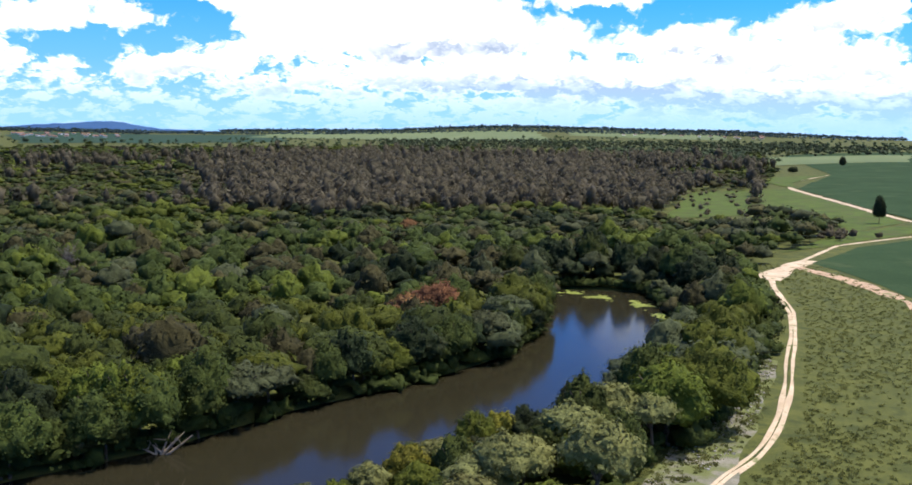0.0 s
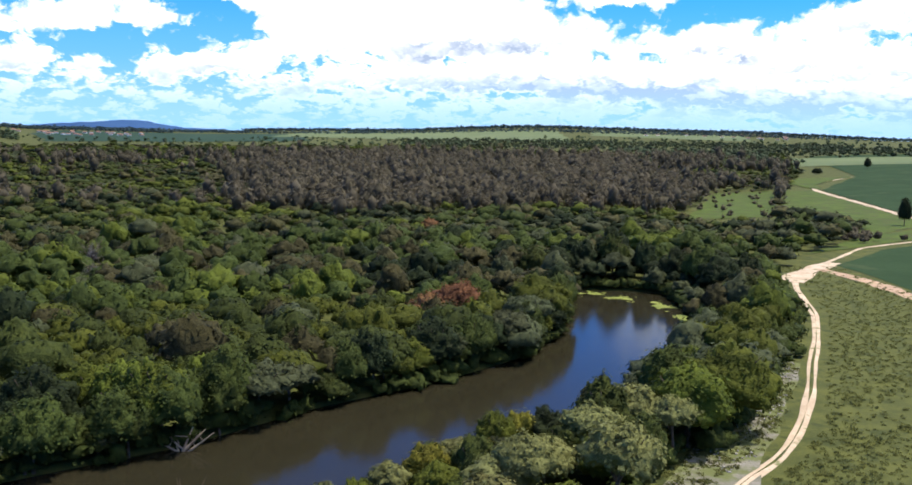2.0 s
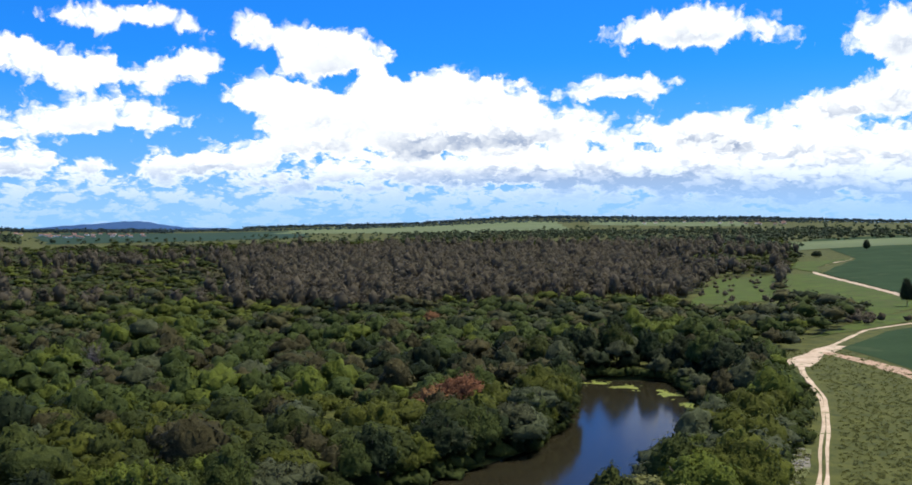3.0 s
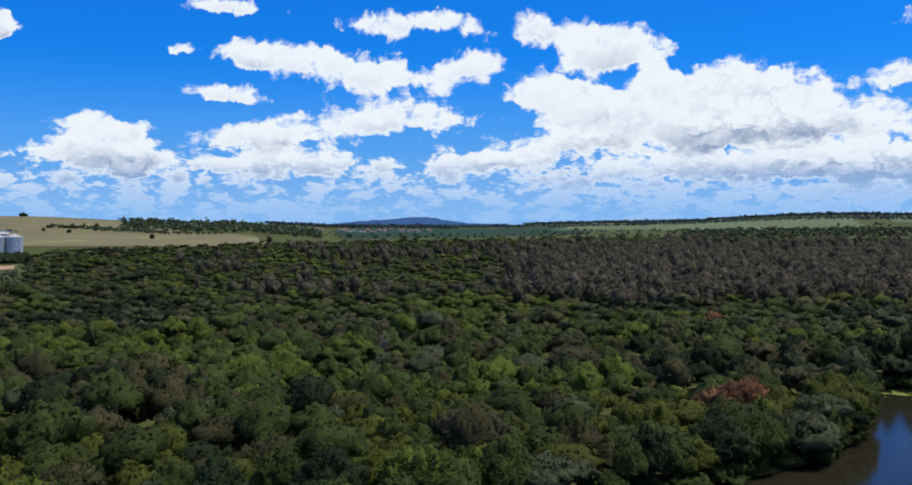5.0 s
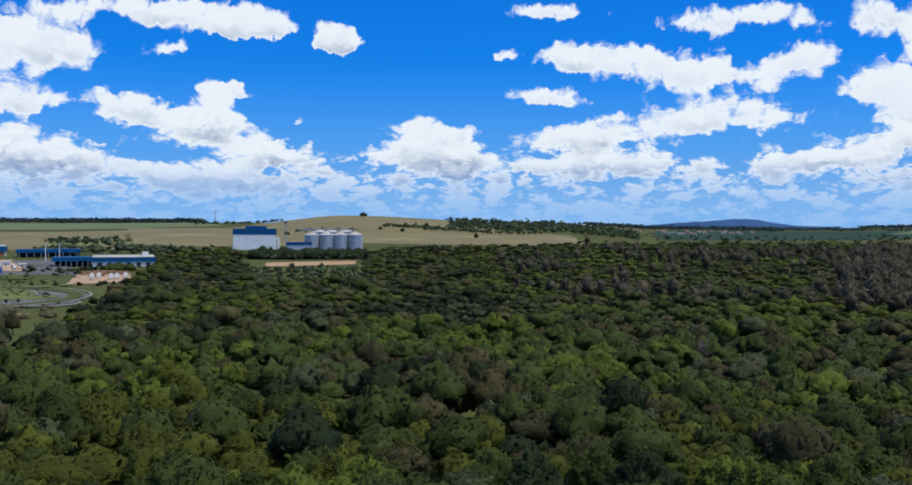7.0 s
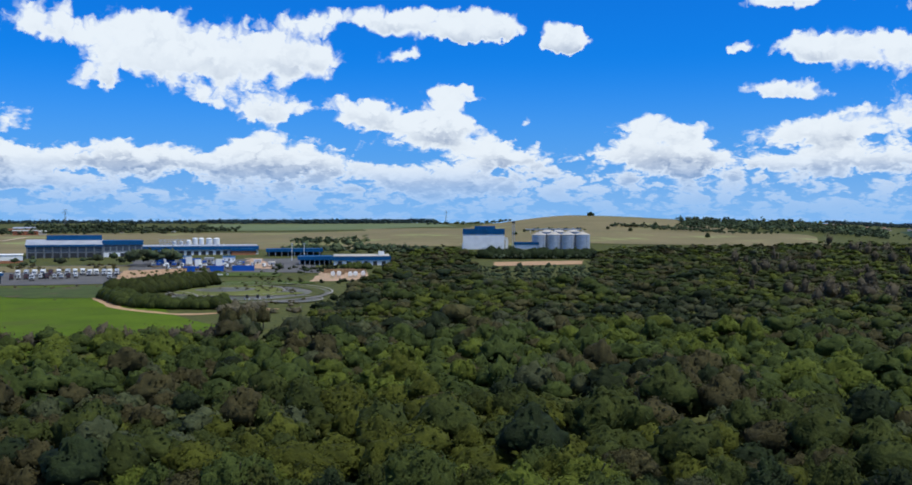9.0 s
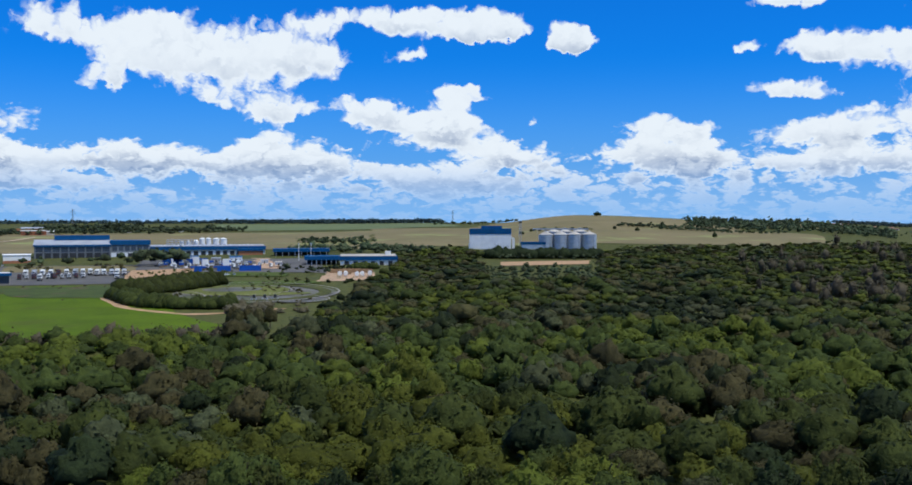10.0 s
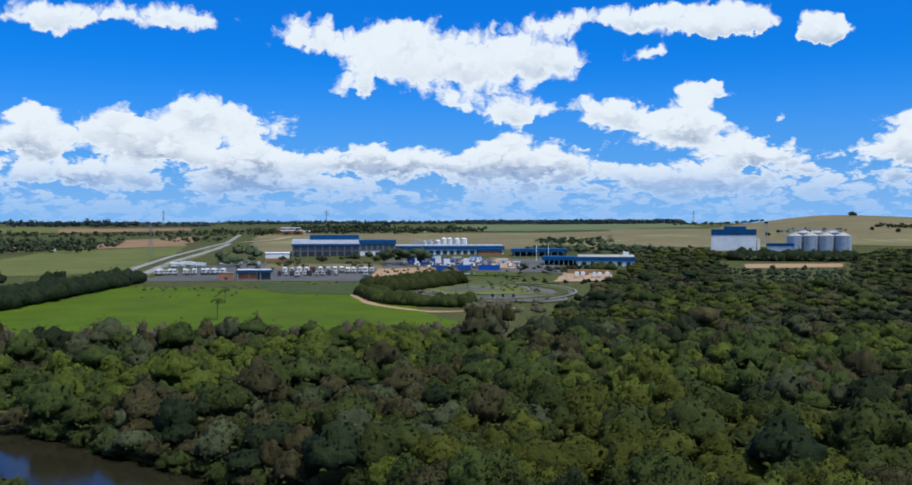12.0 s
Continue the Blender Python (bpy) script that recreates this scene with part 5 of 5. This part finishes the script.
# white tank bodies and timber stacks in the soil yard
for az, d in ((54.9, 872), (54.55, 875), (53.9, 868), (53.6, 872), (53.15, 880)):
    t_ = site("tank_trailer", az, d, "white tank body standing in the soil yard", "tank trailer", "white tanks in the soil yard", lift=0.35)
    bm = bmesh.new()
    bmesh.ops.create_cone(bm, cap_ends=True, segments=18, radius1=2.0, radius2=2.0, depth=6.5, matrix=Matrix.Translation((0, 0, 3.0)) @ Matrix.Rotation(math.pi / 2, 4, "X"))
    bmesh.ops.bevel(bm, geom=[e for e in bm.edges if e.is_boundary or len(e.link_faces[0].verts) > 4 or len(e.link_faces[-1].verts) > 4], offset=0.3, segments=2, affect="EDGES")
    part("tank", bm, M_WHITE, t_)
    for x in (-1.3, 1.3):
        boxed("leg", M_STEEL, t_, x - 0.2, x + 0.2, -2.4, 2.4, 0, 2.2)
for az, d, w in ((55.0, 925, 16), (54.2, 930, 18), (53.4, 925, 14), (54.6, 905, 12)):
    st = site("timber_stack", az, d, "stack of brown timber in the soil yard", "timber stack", "timber stacks", lift=0.35)
    for i in range(8):
        for j in range(4):
            bm = bmesh.new()
            limb(bm, (-w / 2 + 0.3 * j, j * 0.35 + i * 0.75, 0.45 + j * 0.85), (w / 2 - 0.2 * i, j * 0.35 + i * 0.75, 0.45 + j * 0.85), 0.44, 0.4, 8)
            part("log", bm, M_REDSOIL, st)

# settling pond with embankments
def oval(name, az, d, rx, ry, mat, lift, label, category, rim=0.0, turn=0.0):
    """A flat oval on the land, or with rim an oval band of that width."""
    cx, cy = polar(az, d)
    a = radians(az + turn)
    t = np.linspace(0, 2 * np.pi, 57)[:-1]
    rings_ = (1.0, 0.66, 0.33, 0.01) if not rim else (1.0, 1.0 - rim / rx)
    P = np.stack([np.stack([np.cos(t) * rx * k, np.sin(t) * ry * k], 1) for k in rings_], 1)
    X = cx + P[..., 0] * math.cos(a) - P[..., 1] * math.sin(a)
    Y = cy + P[..., 0] * math.sin(a) + P[..., 1] * math.cos(a)
    Z = land(X, Y) + lift
    ob = fast_mesh(name, np.stack([X, Y, Z], -1).reshape(-1, 3), grid_faces(len(t), len(rings_), True), mat)
    return tagged(ob, label, category, kind="structure")


oval("settling_pond", 60.2, 712, 64, 82, M_POND, 0.35, "grey settling pond with muddy shallows", "pond")
oval("pond_wall", 60.2, 712, 66, 85, M_CONCRETE, 1.3, "pale concrete wall round the settling pond", "wall", rim=1.4)
oval("pond_bank", 60.9, 728, 40, 46, M_OLIVE, 0.9, "grassy island in the settling pond", "ground")
oval("pond_wall", 60.9, 728, 42, 49, M_CONCRETE, 1.2, "pale concrete rim round the pond island", "wall", rim=1.0)
oval("settling_pond", 61.0, 735, 22, 20, M_POND, 1.0, "small grey basin on the pond island", "pond")
oval("settling_pond", 64.2, 690, 18, 42, M_POND, 0.4, "narrow grey settling basin", "pond", turn=8)
oval("pond_wall", 64.2, 690, 19.5, 45, M_CONCRETE, 1.2, "pale concrete rim round a basin", "wall", rim=1.0, turn=8)
oval("settling_pond", 57.4, 650, 20, 24, M_POND, 0.5, "small grey settling basin", "pond", turn=20)
oval("pond_wall", 57.4, 650, 21.5, 26, M_CONCRETE, 1.2, "pale concrete rim round a basin", "wall", rim=1.0, turn=20)
for az, d in ((59.8, 652), (59.2, 652), (58.6, 652)):
    ae = site("aerator", az, d, "small dark aerator standing in the pond", "aerator", "pond aerators")
    boxed("motor", M_DARK, ae, -0.9, 0.9, -0.9, 0.9, 1.6, 3.6, bevel=0.15)
    for x in (-1.4, 1.4):
        tube("float", M_STEEL, ae, 0.5, 0.5, 0.2, 1.5, x, 0, 10)
oval("pond_bank", 60.2, 712, 60, 76, M_GRASS, 0.75, "grassy inner bank of the settling pond", "ground", rim=9.0)
oval("pond_bank", 60.6, 800, 66, 26, M_LUSH, 0.8, "grassy dike behind the settling pond", "ground")
oval("pond_bank", 58.6, 690, 26, 12, M_OLIVE, 0.85, "low grassy spit in the settling pond", "ground", turn=15)
hedge_t = [crown_arrays(rng, 0.66, 1.0, 40, 40, 0.05, 2, 0.0, 0.04, 0.3, 0.7, (0.28, 0.42)) for i in range(8)]


def hedge(line, size, gap, label, mat=None, rows_=2):
    pts = []
    line = np.array([polar(a, d) for a, d in line])
    for (ax, ay), (bx, by) in zip(line[:-1], line[1:]):
        L = math.hypot(bx - ax, by - ay)
        for u in np.arange(0, 1, gap / L):
            for k in range(rows_):
                off = (k - (rows_ - 1) / 2) * gap
                pts.append((ax + (bx - ax) * u - (by - ay) / L * off + rng.normal() * gap * 0.2, ay + (by - ay) * u + (bx - ax) / L * off + rng.normal() * gap * 0.2))
    pts = np.array(pts)
    return woods("hedge", rng, pts, size * rng.uniform(0.85, 1.15, len(pts)), hedge_t, mat or LEAF["dark"], label, "hedge", "stuff")


hedge([(67.2, 690), (66.3, 640), (64.8, 612), (62.5, 602), (60.8, 600)], 8.5, 4.5, "dense green hedge round the settling pond", LEAF["mid"], 3)
hedge([(66.5, 708), (65.0, 728), (63.2, 768), (62.3, 790)], 11.5, 5.0, "tall rounded hedge behind the settling pond", LEAF["mid"], 4)
hedge([(80.4, 850), (83.0, 760), (86.0, 670), (90, 590), (94, 540)], 13.0, 6.0, "tall dark hedge of trees along the pasture", LEAF["dark"], 3)
hedge([(46.2, 1185), (44, 1190), (39.8, 1205)], 13.5, 4.0, "dark clipped tree belt in front of the mill", LEAF["dark"], 3)
hedge([(54.2, 985), (52.6, 990)], 7.0, 5.0, "green hedge by the warehouse", LEAF["mid"], 2)

# weeds and bushes round the pond, the yard and the top of the pasture
weed_t = [crown_arrays(rng, 0.8, 0.8, 12, 20, 0.10, 2, 0.0, 0.12, 0.5) for i in range(8)]
for a0, a1, d0, d1, gap, cut, sizes_, mat, label in (
        (56.8, 66.5, 596, 850, 9.0, 0.10, (1.6, 3.6), LEAF["olive"], "olive weeds and bushes on the pond banks"),
        (58.0, 66.0, 860, 1000, 10.0, 0.16, (2.0, 4.5), LEAF["mid"], "green bushes along the edge of the works yard"),
        (66.8, 80.0, 690, 812, 11.0, 0.16, (1.2, 3.0), DRY, "brown weeds in the rough grass of the pasture"),
        (52.6, 58.5, 800, 1010, 9.0, 0.12, (2.5, 5.5), LEAF["dark"], "dark bushes between the warehouse and the pond"),
        (57.0, 61.5, 560, 610, 6.0, -0.1, (4.0, 8.0), DRY, "withered brown shrubs beside the dirt path"),
        (67.0, 76.0, 1010, 1110, 14.0, 0.1, (2.5, 6.0), LEAF["olive"], "olive bushes on the verge behind the lorry park")):
    pw = scatter(rng, d0, d1, a0, a1, lambda d: gap)
    pw = pw[np.array([noise.noise((x * 0.025, y * 0.025, a0)) for x, y in pw]) + rng.normal(size=len(pw)) * 0.12 > cut]
    woods("weeds", rng, pw, rng.uniform(*sizes_, len(pw)), weed_t, mat, label, "weeds")

# small sheds of the yard
for az, d, w, h, wall_, top_, label in ((64.4, 1130, 12, 4.5, M_WALL, M_ROOF, "low pale shed with a grey roof in the yard"), (63.1, 1150, 9, 5.0, M_WALL, M_BLUE, "small pale shed with a blue roof in the yard"),
                                       (61.9, 1120, 10, 4.2, M_CREAM, M_ROOF, "low cream shed with a grey roof in the yard"), (60.8, 1140, 14, 4.6, M_WALL, M_BLUE, "long pale shed with a blue roof in the yard"),
                                       (59.2, 1075, 8, 3.8, M_WHITE, M_ROOF, "small white shed with a grey roof in the yard"), (58.4, 1040, 7, 3.6, M_WHITE, M_CREAM, "small white shed with a cream roof in the yard")):
    hut = site("yard_shed", az, d, label, "shed", "sheds in the works yard", lift=0.3)
    boxed("wall", wall_, hut, -w / 2, w / 2, 0, 6, -0.5, h)
    gable("roof", top_, hut, -w / 2, w / 2, 0, 6, h + 0.02, 0.9, 0.2, 0.4)
    boxed("door", M_DARK, hut, -1.0, 1.0, -0.08, 0.02, -0.3, 2.6)
    for x in (-w / 3, w / 3):
        boxed("window", M_GLASS, hut, x - 0.7, x + 0.7, -0.08, 0.02, 1.3, 2.4)

# mill with silos
mill = site("mill_building", 46.1, 1410, "tall white mill building with a blue top band", "mill")
boxed("wall", M_WALL, mill, -34, 34, 0, 40, -6, 21.5)
boxed("blue_band", M_BLUE, mill, -34.4, 34.4, -0.4, 40.4, 21.5, 29.5)
boxed("roof_tower", M_BLUE, mill, -15, 19, 6, 34, 29.5, 33.5)
boxed("side_block", M_WALL, mill, -35.5, -34.2, 4, 24, -6, 8)
for x in row_of(8, -33, 33):
    boxed("wall_rib", M_WALL, mill, x - 0.3, x + 0.3, -0.3, 0.0, -6, 21.4)
boxed("chute", M_WHITE, mill, 36, 40, 2, 6, -6, 16)
boxed("chute_top", M_WHITE, mill, 34.6, 38, 2, 6, 14, 17)
mill.matrix_basis = mill.matrix_basis @ Matrix.Diagonal((0.88, 1, 1, 1))
barn = site("brick_barn", 71.3, 2260, "long red brick barn with a pale roof on the hill", "barn")
boxed("wall", material("barn_brick", (0.34, 0.13, 0.07), (0.26, 0.10, 0.06), 8, 0.9, 1.0), barn, -32, 18, 0, 16, -3, 9)
gable("roof", M_CREAM, barn, -32, 18, 0, 16, 9.1, 2.2, 0.4, 0.8)
boxed("side_wing", M_CREAM, barn, 18.2, 34, 2, 16, -3, 8)
gable("wing_roof", M_WHITE, barn, 18.6, 33.6, 2, 16, 8.1, 1.6, 0.4, 0.6)
for x in row_of(6, -30, 16):
    boxed("window", M_DARK, barn, x - 1.6, x + 1.6, -0.06, 0.1, 3, 5.5)
annex = site("mill_annex", 43.6, 1395, "low annex with blue roof beside the silos", "annex")
boxed("wall", M_WALL, annex, -17, 17, 0, 16, -5, 6.5)
boxed("roof", M_BLUE, annex, -18, 18, -1, 17, 6.6, 10.5)


def silo(az, d, r, h):
    s_ = site("grain_silo", az, d, "galvanised grain silo with a conical roof", "silo", "grain silos beside the mill")
    bm = bmesh.new()
    prev = None
    n, levels = 32, 24
    for i in range(levels + 1):
        z = -4 + (h + 4) * i / levels
        rr = r + (0.12 if i % 2 else 0.0)
        ring = [bm.verts.new((math.cos(2 * math.pi * k / n) * rr, math.sin(2 * math.pi * k / n) * rr, z)) for k in range(n)]
        if prev:
            for k in range(n):
                bm.faces.new((prev[k], prev[(k + 1) % n], ring[(k + 1) % n], ring[k]))
        prev = ring
    part("shell", bm, M_STEEL, s_)
    tube("roof", M_CREAM, s_, r * 1.04, 0.8, h, h + r * 0.42, sides=32)
    tube("cap", M_STEEL, s_, 1.0, 0.8, h + r * 0.42, h + r * 0.42 + 1.4, sides=12)
    boxed("ladder", M_STEEL, s_, r * 0.55 - 0.4, r * 0.55 + 0.4, -r * 0.9, -r * 0.82, -3, h)


for az in (42.85, 42.0, 41.2, 40.35):
    silo(az, 1405, 10.5, 20)
for az in (42.4, 41.75, 40.9):
    silo(az, 1440, 10.5, 22)
elev = site("grain_elevator", 44.35, 1430, "tall lattice grain elevator beside the mill", "elevator")
for x in (-1.5, 1.5):
    for y in (-1.5, 1.5):
        boxed("leg", M_STEEL, elev, x - 0.3, x + 0.3, y - 0.3, y + 0.3, -4, 36)
for z in range(0, 36, 4):
    boxed("brace", M_STEEL, elev, -1.5, 1.5, -1.9, -1.6, z, z + 0.5)
boxed("head", M_DARK, elev, -2.4, 2.4, -2.4, 2.4, 36, 39)
conv = site("conveyor", 41.7, 1425, "overhead conveyor running above the silo roofs", "conveyor")
boxed("bridge", M_STEEL, conv, -48, 32, -0.8, 0.8, 25.8, 27.4)
for x in row_of(8, -46, 30):
    boxed("post", M_STEEL, conv, x - 0.2, x + 0.2, -0.2, 0.2, 20, 25.8)


# pylons
def make_pylon():
    root = new("pylon")
    for x in (-1, 1):
        for y in (-1, 1):
            bm = bmesh.new()
            limb(bm, (x * 3.4, y * 3.4, -1), (x * 0.6, y * 0.6, 30), 0.22, 0.18, 5)
            limb(bm, (x * 0.6, y * 0.6, 30), (x * 0.3, y * 0.3, 42), 0.18, 0.15, 5)
            part("leg", bm, M_PYLON, root)
    for i in range(9):
        z0, z1 = i * 3.4, i * 3.4 + 3.4
        w0, w1 = 3.4 - 2.8 * z0 / 30, 3.4 - 2.8 * z1 / 30
        bm = bmesh.new()
        for y in (-1, 1):
            limb(bm, (-w0, y * w0, z0), (w1, y * w1, z1), 0.1, 0.1, 4)
            limb(bm, (w0, y * w0, z0), (-w1, y * w1, z1), 0.1, 0.1, 4)
        part("lattice", bm, M_PYLON, root)
    for z, w in ((32, 7), (36, 6), (40, 5)):
        bm = bmesh.new()
        limb(bm, (-w, 0, z), (w, 0, z), 0.2, 0.2, 5)
        limb(bm, (-w, 0, z), (0, 0, z + 2), 0.12, 0.12, 4)
        limb(bm, (w, 0, z), (0, 0, z + 2), 0.12, 0.12, 4)
        part("crossarm", bm, M_PYLON, root)
    return tagged(root, "steel lattice power pylon on the fields", "pylon", "power pylons")


pylon = make_pylon()
for i, (az, d, s) in enumerate(((79.3, 1330, 1.0), (69.5, 2900, 1.3), (78.6, 3000, 1.3), (48.3, 3400, 1.1))):
    x, y = polar(az, d)
    m = pose(x, y, float(land(x, y)), 0, 0, az + 30) @ Matrix.Scale(s, 4)
    ob = pylon if i == 0 else copy_thing(pylon, m)
    ob.matrix_basis = m


# houses far off
def make_house(wall, roof, label):
    root = new("house")
    boxed("wall", wall, root, -6, 6, 0, 8, -1, 3.2)
    gable("roof", roof, root, -6, 6, 0, 8, 3.2, 2.2, 0.25, 0.6)
    boxed("door", M_DARK, root, -0.6, 0.6, -0.1, 0.05, 0, 2.1)
    for x in (-3.5, 3.5):
        boxed("window", M_GLASS, root, x - 0.8, x + 0.8, -0.1, 0.05, 1.0, 2.2)
    return tagged(root, label, "house", "houses of the far villages")


HOUSES = [make_house(M_WHITE, M_ORANGE, "small white house with a clay tile roof"), make_house(M_CREAM, M_ORANGE, "small cream house with a clay tile roof")]
spots = [(27.5 - 10 * rng.random(), 2600 + 500 * rng.random()) for i in range(34)] + [(-19 + 8 * rng.random(), 3300 + 700 * rng.random()) for i in range(22)]
spots += [(84.5, 1545), (84.9, 1560), (86.2, 1550), (87.0, 1570), (63.8, 2420), (66.6, 2380), (62.0, 2450)]
for i, (az, d) in enumerate(spots):
    x, y = polar(az, d)
    m = pose(x, y, float(land(x, y)) + 1.0, 0, 0, az + rng.normal() * 20) @ Matrix.Scale(0.85, 4)
    ob = HOUSES[i] if i < 2 else copy_thing(HOUSES[i % 2], m)
    ob.matrix_basis = m
barn = site("red_warehouse", 71.8, 2450, "long brick red warehouse on the rise", "warehouse", lift=1.5)
boxed("wall", M_BRICK, barn, -35, 35, 0, 20, -1, 9)
gable("roof", M_ROOF, barn, -12, 35, 0, 20, 9.1, 3, 0.4, 0.8)


# ---------- single trees and small things ----------
def lone(name, label, kind, x, y, r, h, lobes=14, leaves=300, size=0.4, stretch=1.0):
    t = make_tree(rng, name, kind, r, h / stretch, lobes, leaves, size, label, 0.2 if stretch > 1.5 else 0.12, sub=3, group="single trees", flat_top=1.0, knob=(0.30, 0.46))
    t.matrix_basis = pose(x, y, float(land(x, y)), 0, 0, rng.uniform(0, 360)) @ Matrix.Diagonal((1, 1, stretch, 1))


lone("poplar_tree", "narrow dark tree standing alone in the crop field", "dark", 249, 536, 3.0, 18, 44, 500, 0.3, 2.6)
lone("poplar_tree", "narrow dark tree standing alone far in the crop", "dark", 513, 1213, 4.2, 17, 40, 200, 0.5, 1.8)
lone("round_tree", "small round dark tree in the field corner", "dark", 420, 1130, 5.0, 9, size=0.8)
hx, hy = polar(39.9, 2520)
lone("hilltop_tree", "lone round tree on the straw hill top", "dark", hx, hy, 9, 16, 10, 60, 1.0)
for a, d, s in ((44.3, 1790, 8), (38.9, 1900, 7), (37.6, 1860, 8), (33.3, 1760, 10), (36.2, 2150, 8), (84, 870, 11), (84.6, 860, 10), (82.1, 900, 8), (87.2, 850, 13)):
    x, y = polar(a, d)
    lone("field_tree", "round dark tree standing in a field", "dark", x, y, s * 0.6, s * 1.25, 12, 80, 0.6)
for a, d in ((60.7, 470), (60.1, 474), (59.6, 468), (61.0, 480), (58.9, 480), (76.3, 424), (73.5, 427), (87.0, 426)):
    x, y = polar(a, d)
    lone("dark_tree", "tall thin withered tree at the woods' edge", "olive", x, y, 3.0, 13, 30, 300, 0.3, 1.7)
palm = make_palm(rng)
for i, (x, y, s) in enumerate(((-82, 168, 1.25), (-152, 153, 1.1), (-146, 140, 1.1), (-148, 126, 1.15), (-113, 128, 1.1), (-60, 180, 1.0), (-120, 190, 1.15), (-514, 131, 1.6), (-619, 163, 1.3), (-90, 150, 1.0))):
    m = pose(x, y, float(land(x, y)), 0, 0, rng.uniform(0, 360)) @ Matrix.Scale(s * 0.85, 4)
    ob = palm if i == 0 else copy_thing(palm, m)
    ob.matrix_basis = m

# fallen branches in the water
M_DEAD = material("bleached_wood", (0.34, 0.27, 0.20), (0.20, 0.16, 0.12), 1.0, 0.9, 0.1)
log = new("fallen_branches")
log.location = (-42, 151, -1.2)
for i in range(9):
    bm = bmesh.new()
    a = rng.uniform(-0.4, 3.2)
    e = Vector((math.cos(a) * rng.uniform(2, 5.5), math.sin(a) * 2.5, rng.uniform(0.8, 3.4)))
    limb(bm, (rng.normal() * 0.6, 0, -0.4), e, 0.24, 0.08)
    limb(bm, e * 0.6, e * 0.6 + Vector((rng.normal(), rng.normal(), 1.0)), 0.1, 0.04, 5)
    part("branch", bm, M_DEAD, log)
tagged(log, "bleached fallen branches lying in the river edge", "dead branches")

# weeds on the stony ground
wd = scatter(rng, 120, 240, -24, -8, lambda d: 2.2)
wd = wd[inside(wd[:, 0], wd[:, 1], [(24, 120), (42, 130), (78, 214), (74, 226)]) & (to_line(wd[:, 0], wd[:, 1], np.array(TRACK, float)) > 3)]
wd = wd[np.array([noise.noise((x * 0.09, y * 0.09, 21.0)) for x, y in wd]) + rng.normal(size=len(wd)) * 0.15 > -0.1]
woods("weeds", rng, wd, rng.uniform(0.6, 1.7, len(wd)), scrub_t, LEAF["scrub"], "grey-green weeds among stones", "weeds")

# water plants
M_LILY = material("water_plants", (0.22, 0.24, 0.05), (0.13, 0.16, 0.035), 3, 0.7, 0.4)
V, F, base = [], [], 0
for i in range(2600):
    u = rng.random()
    cx = np.interp(u, [0, 0.25, 0.5, 0.75, 1], [36, 46, 60, 66, 67]) + rng.normal() * 1.2
    cy = np.interp(u, [0, 0.25, 0.5, 0.75, 1], [318, 312, 300, 284, 262]) + rng.normal() * 2.2
    if noise.noise((cx * 0.16, cy * 0.16, 2.0)) < 0.02 or to_line(cx, cy, RIVER) > HALF + 0.3:
        continue
    r = rng.uniform(0.25, 0.6)
    k_ = 7
    V.append(np.array([(cx + math.cos(j * 2 * math.pi / k_) * r, cy + math.sin(j * 2 * math.pi / k_) * r, -1.16 + 0.03 * rng.random()) for j in range(k_)]))
    F += [(base, base + j, base + j + 1) for j in range(1, k_ - 1)]
    base += k_
lily = fast_mesh("water_plants", np.concatenate(V), np.array(F), M_LILY)
tagged(lily, "yellow-green floating water plants near the bank", "water plants", kind="stuff")

# stones on the bare ground
st_v, st_f, base = [], [], 0
for i in range(900):
    u, v = rng.random(), rng.random()
    x = (1 - u) * (24 + 18 * v) + u * (74 + 4 * v)
    y = (1 - u) * (120 + 10 * v) + u * (226 - 12 * v)
    if to_line(x, y, np.array(TRACK, float)) < 3 or noise.noise((x * 0.1, y * 0.1, 7.0)) < -0.1:
        continue
    w = ICO[0] * (1 + 0.25 * rng.normal(size=(12, 1))) * rng.uniform(0.08, 0.32) * np.array((1, 1, 0.6)) + (x, y, float(land(x, y)) + 0.15)
    st_v.append(w)
    st_f.append(ICO[1] + base)
    base += 12
stones = fast_mesh("stones", np.concatenate(st_v), np.concatenate(st_f), M_CONCRETE)
tagged(stones, "scattered pale stones on the bare ground", "stones", kind="stuff")
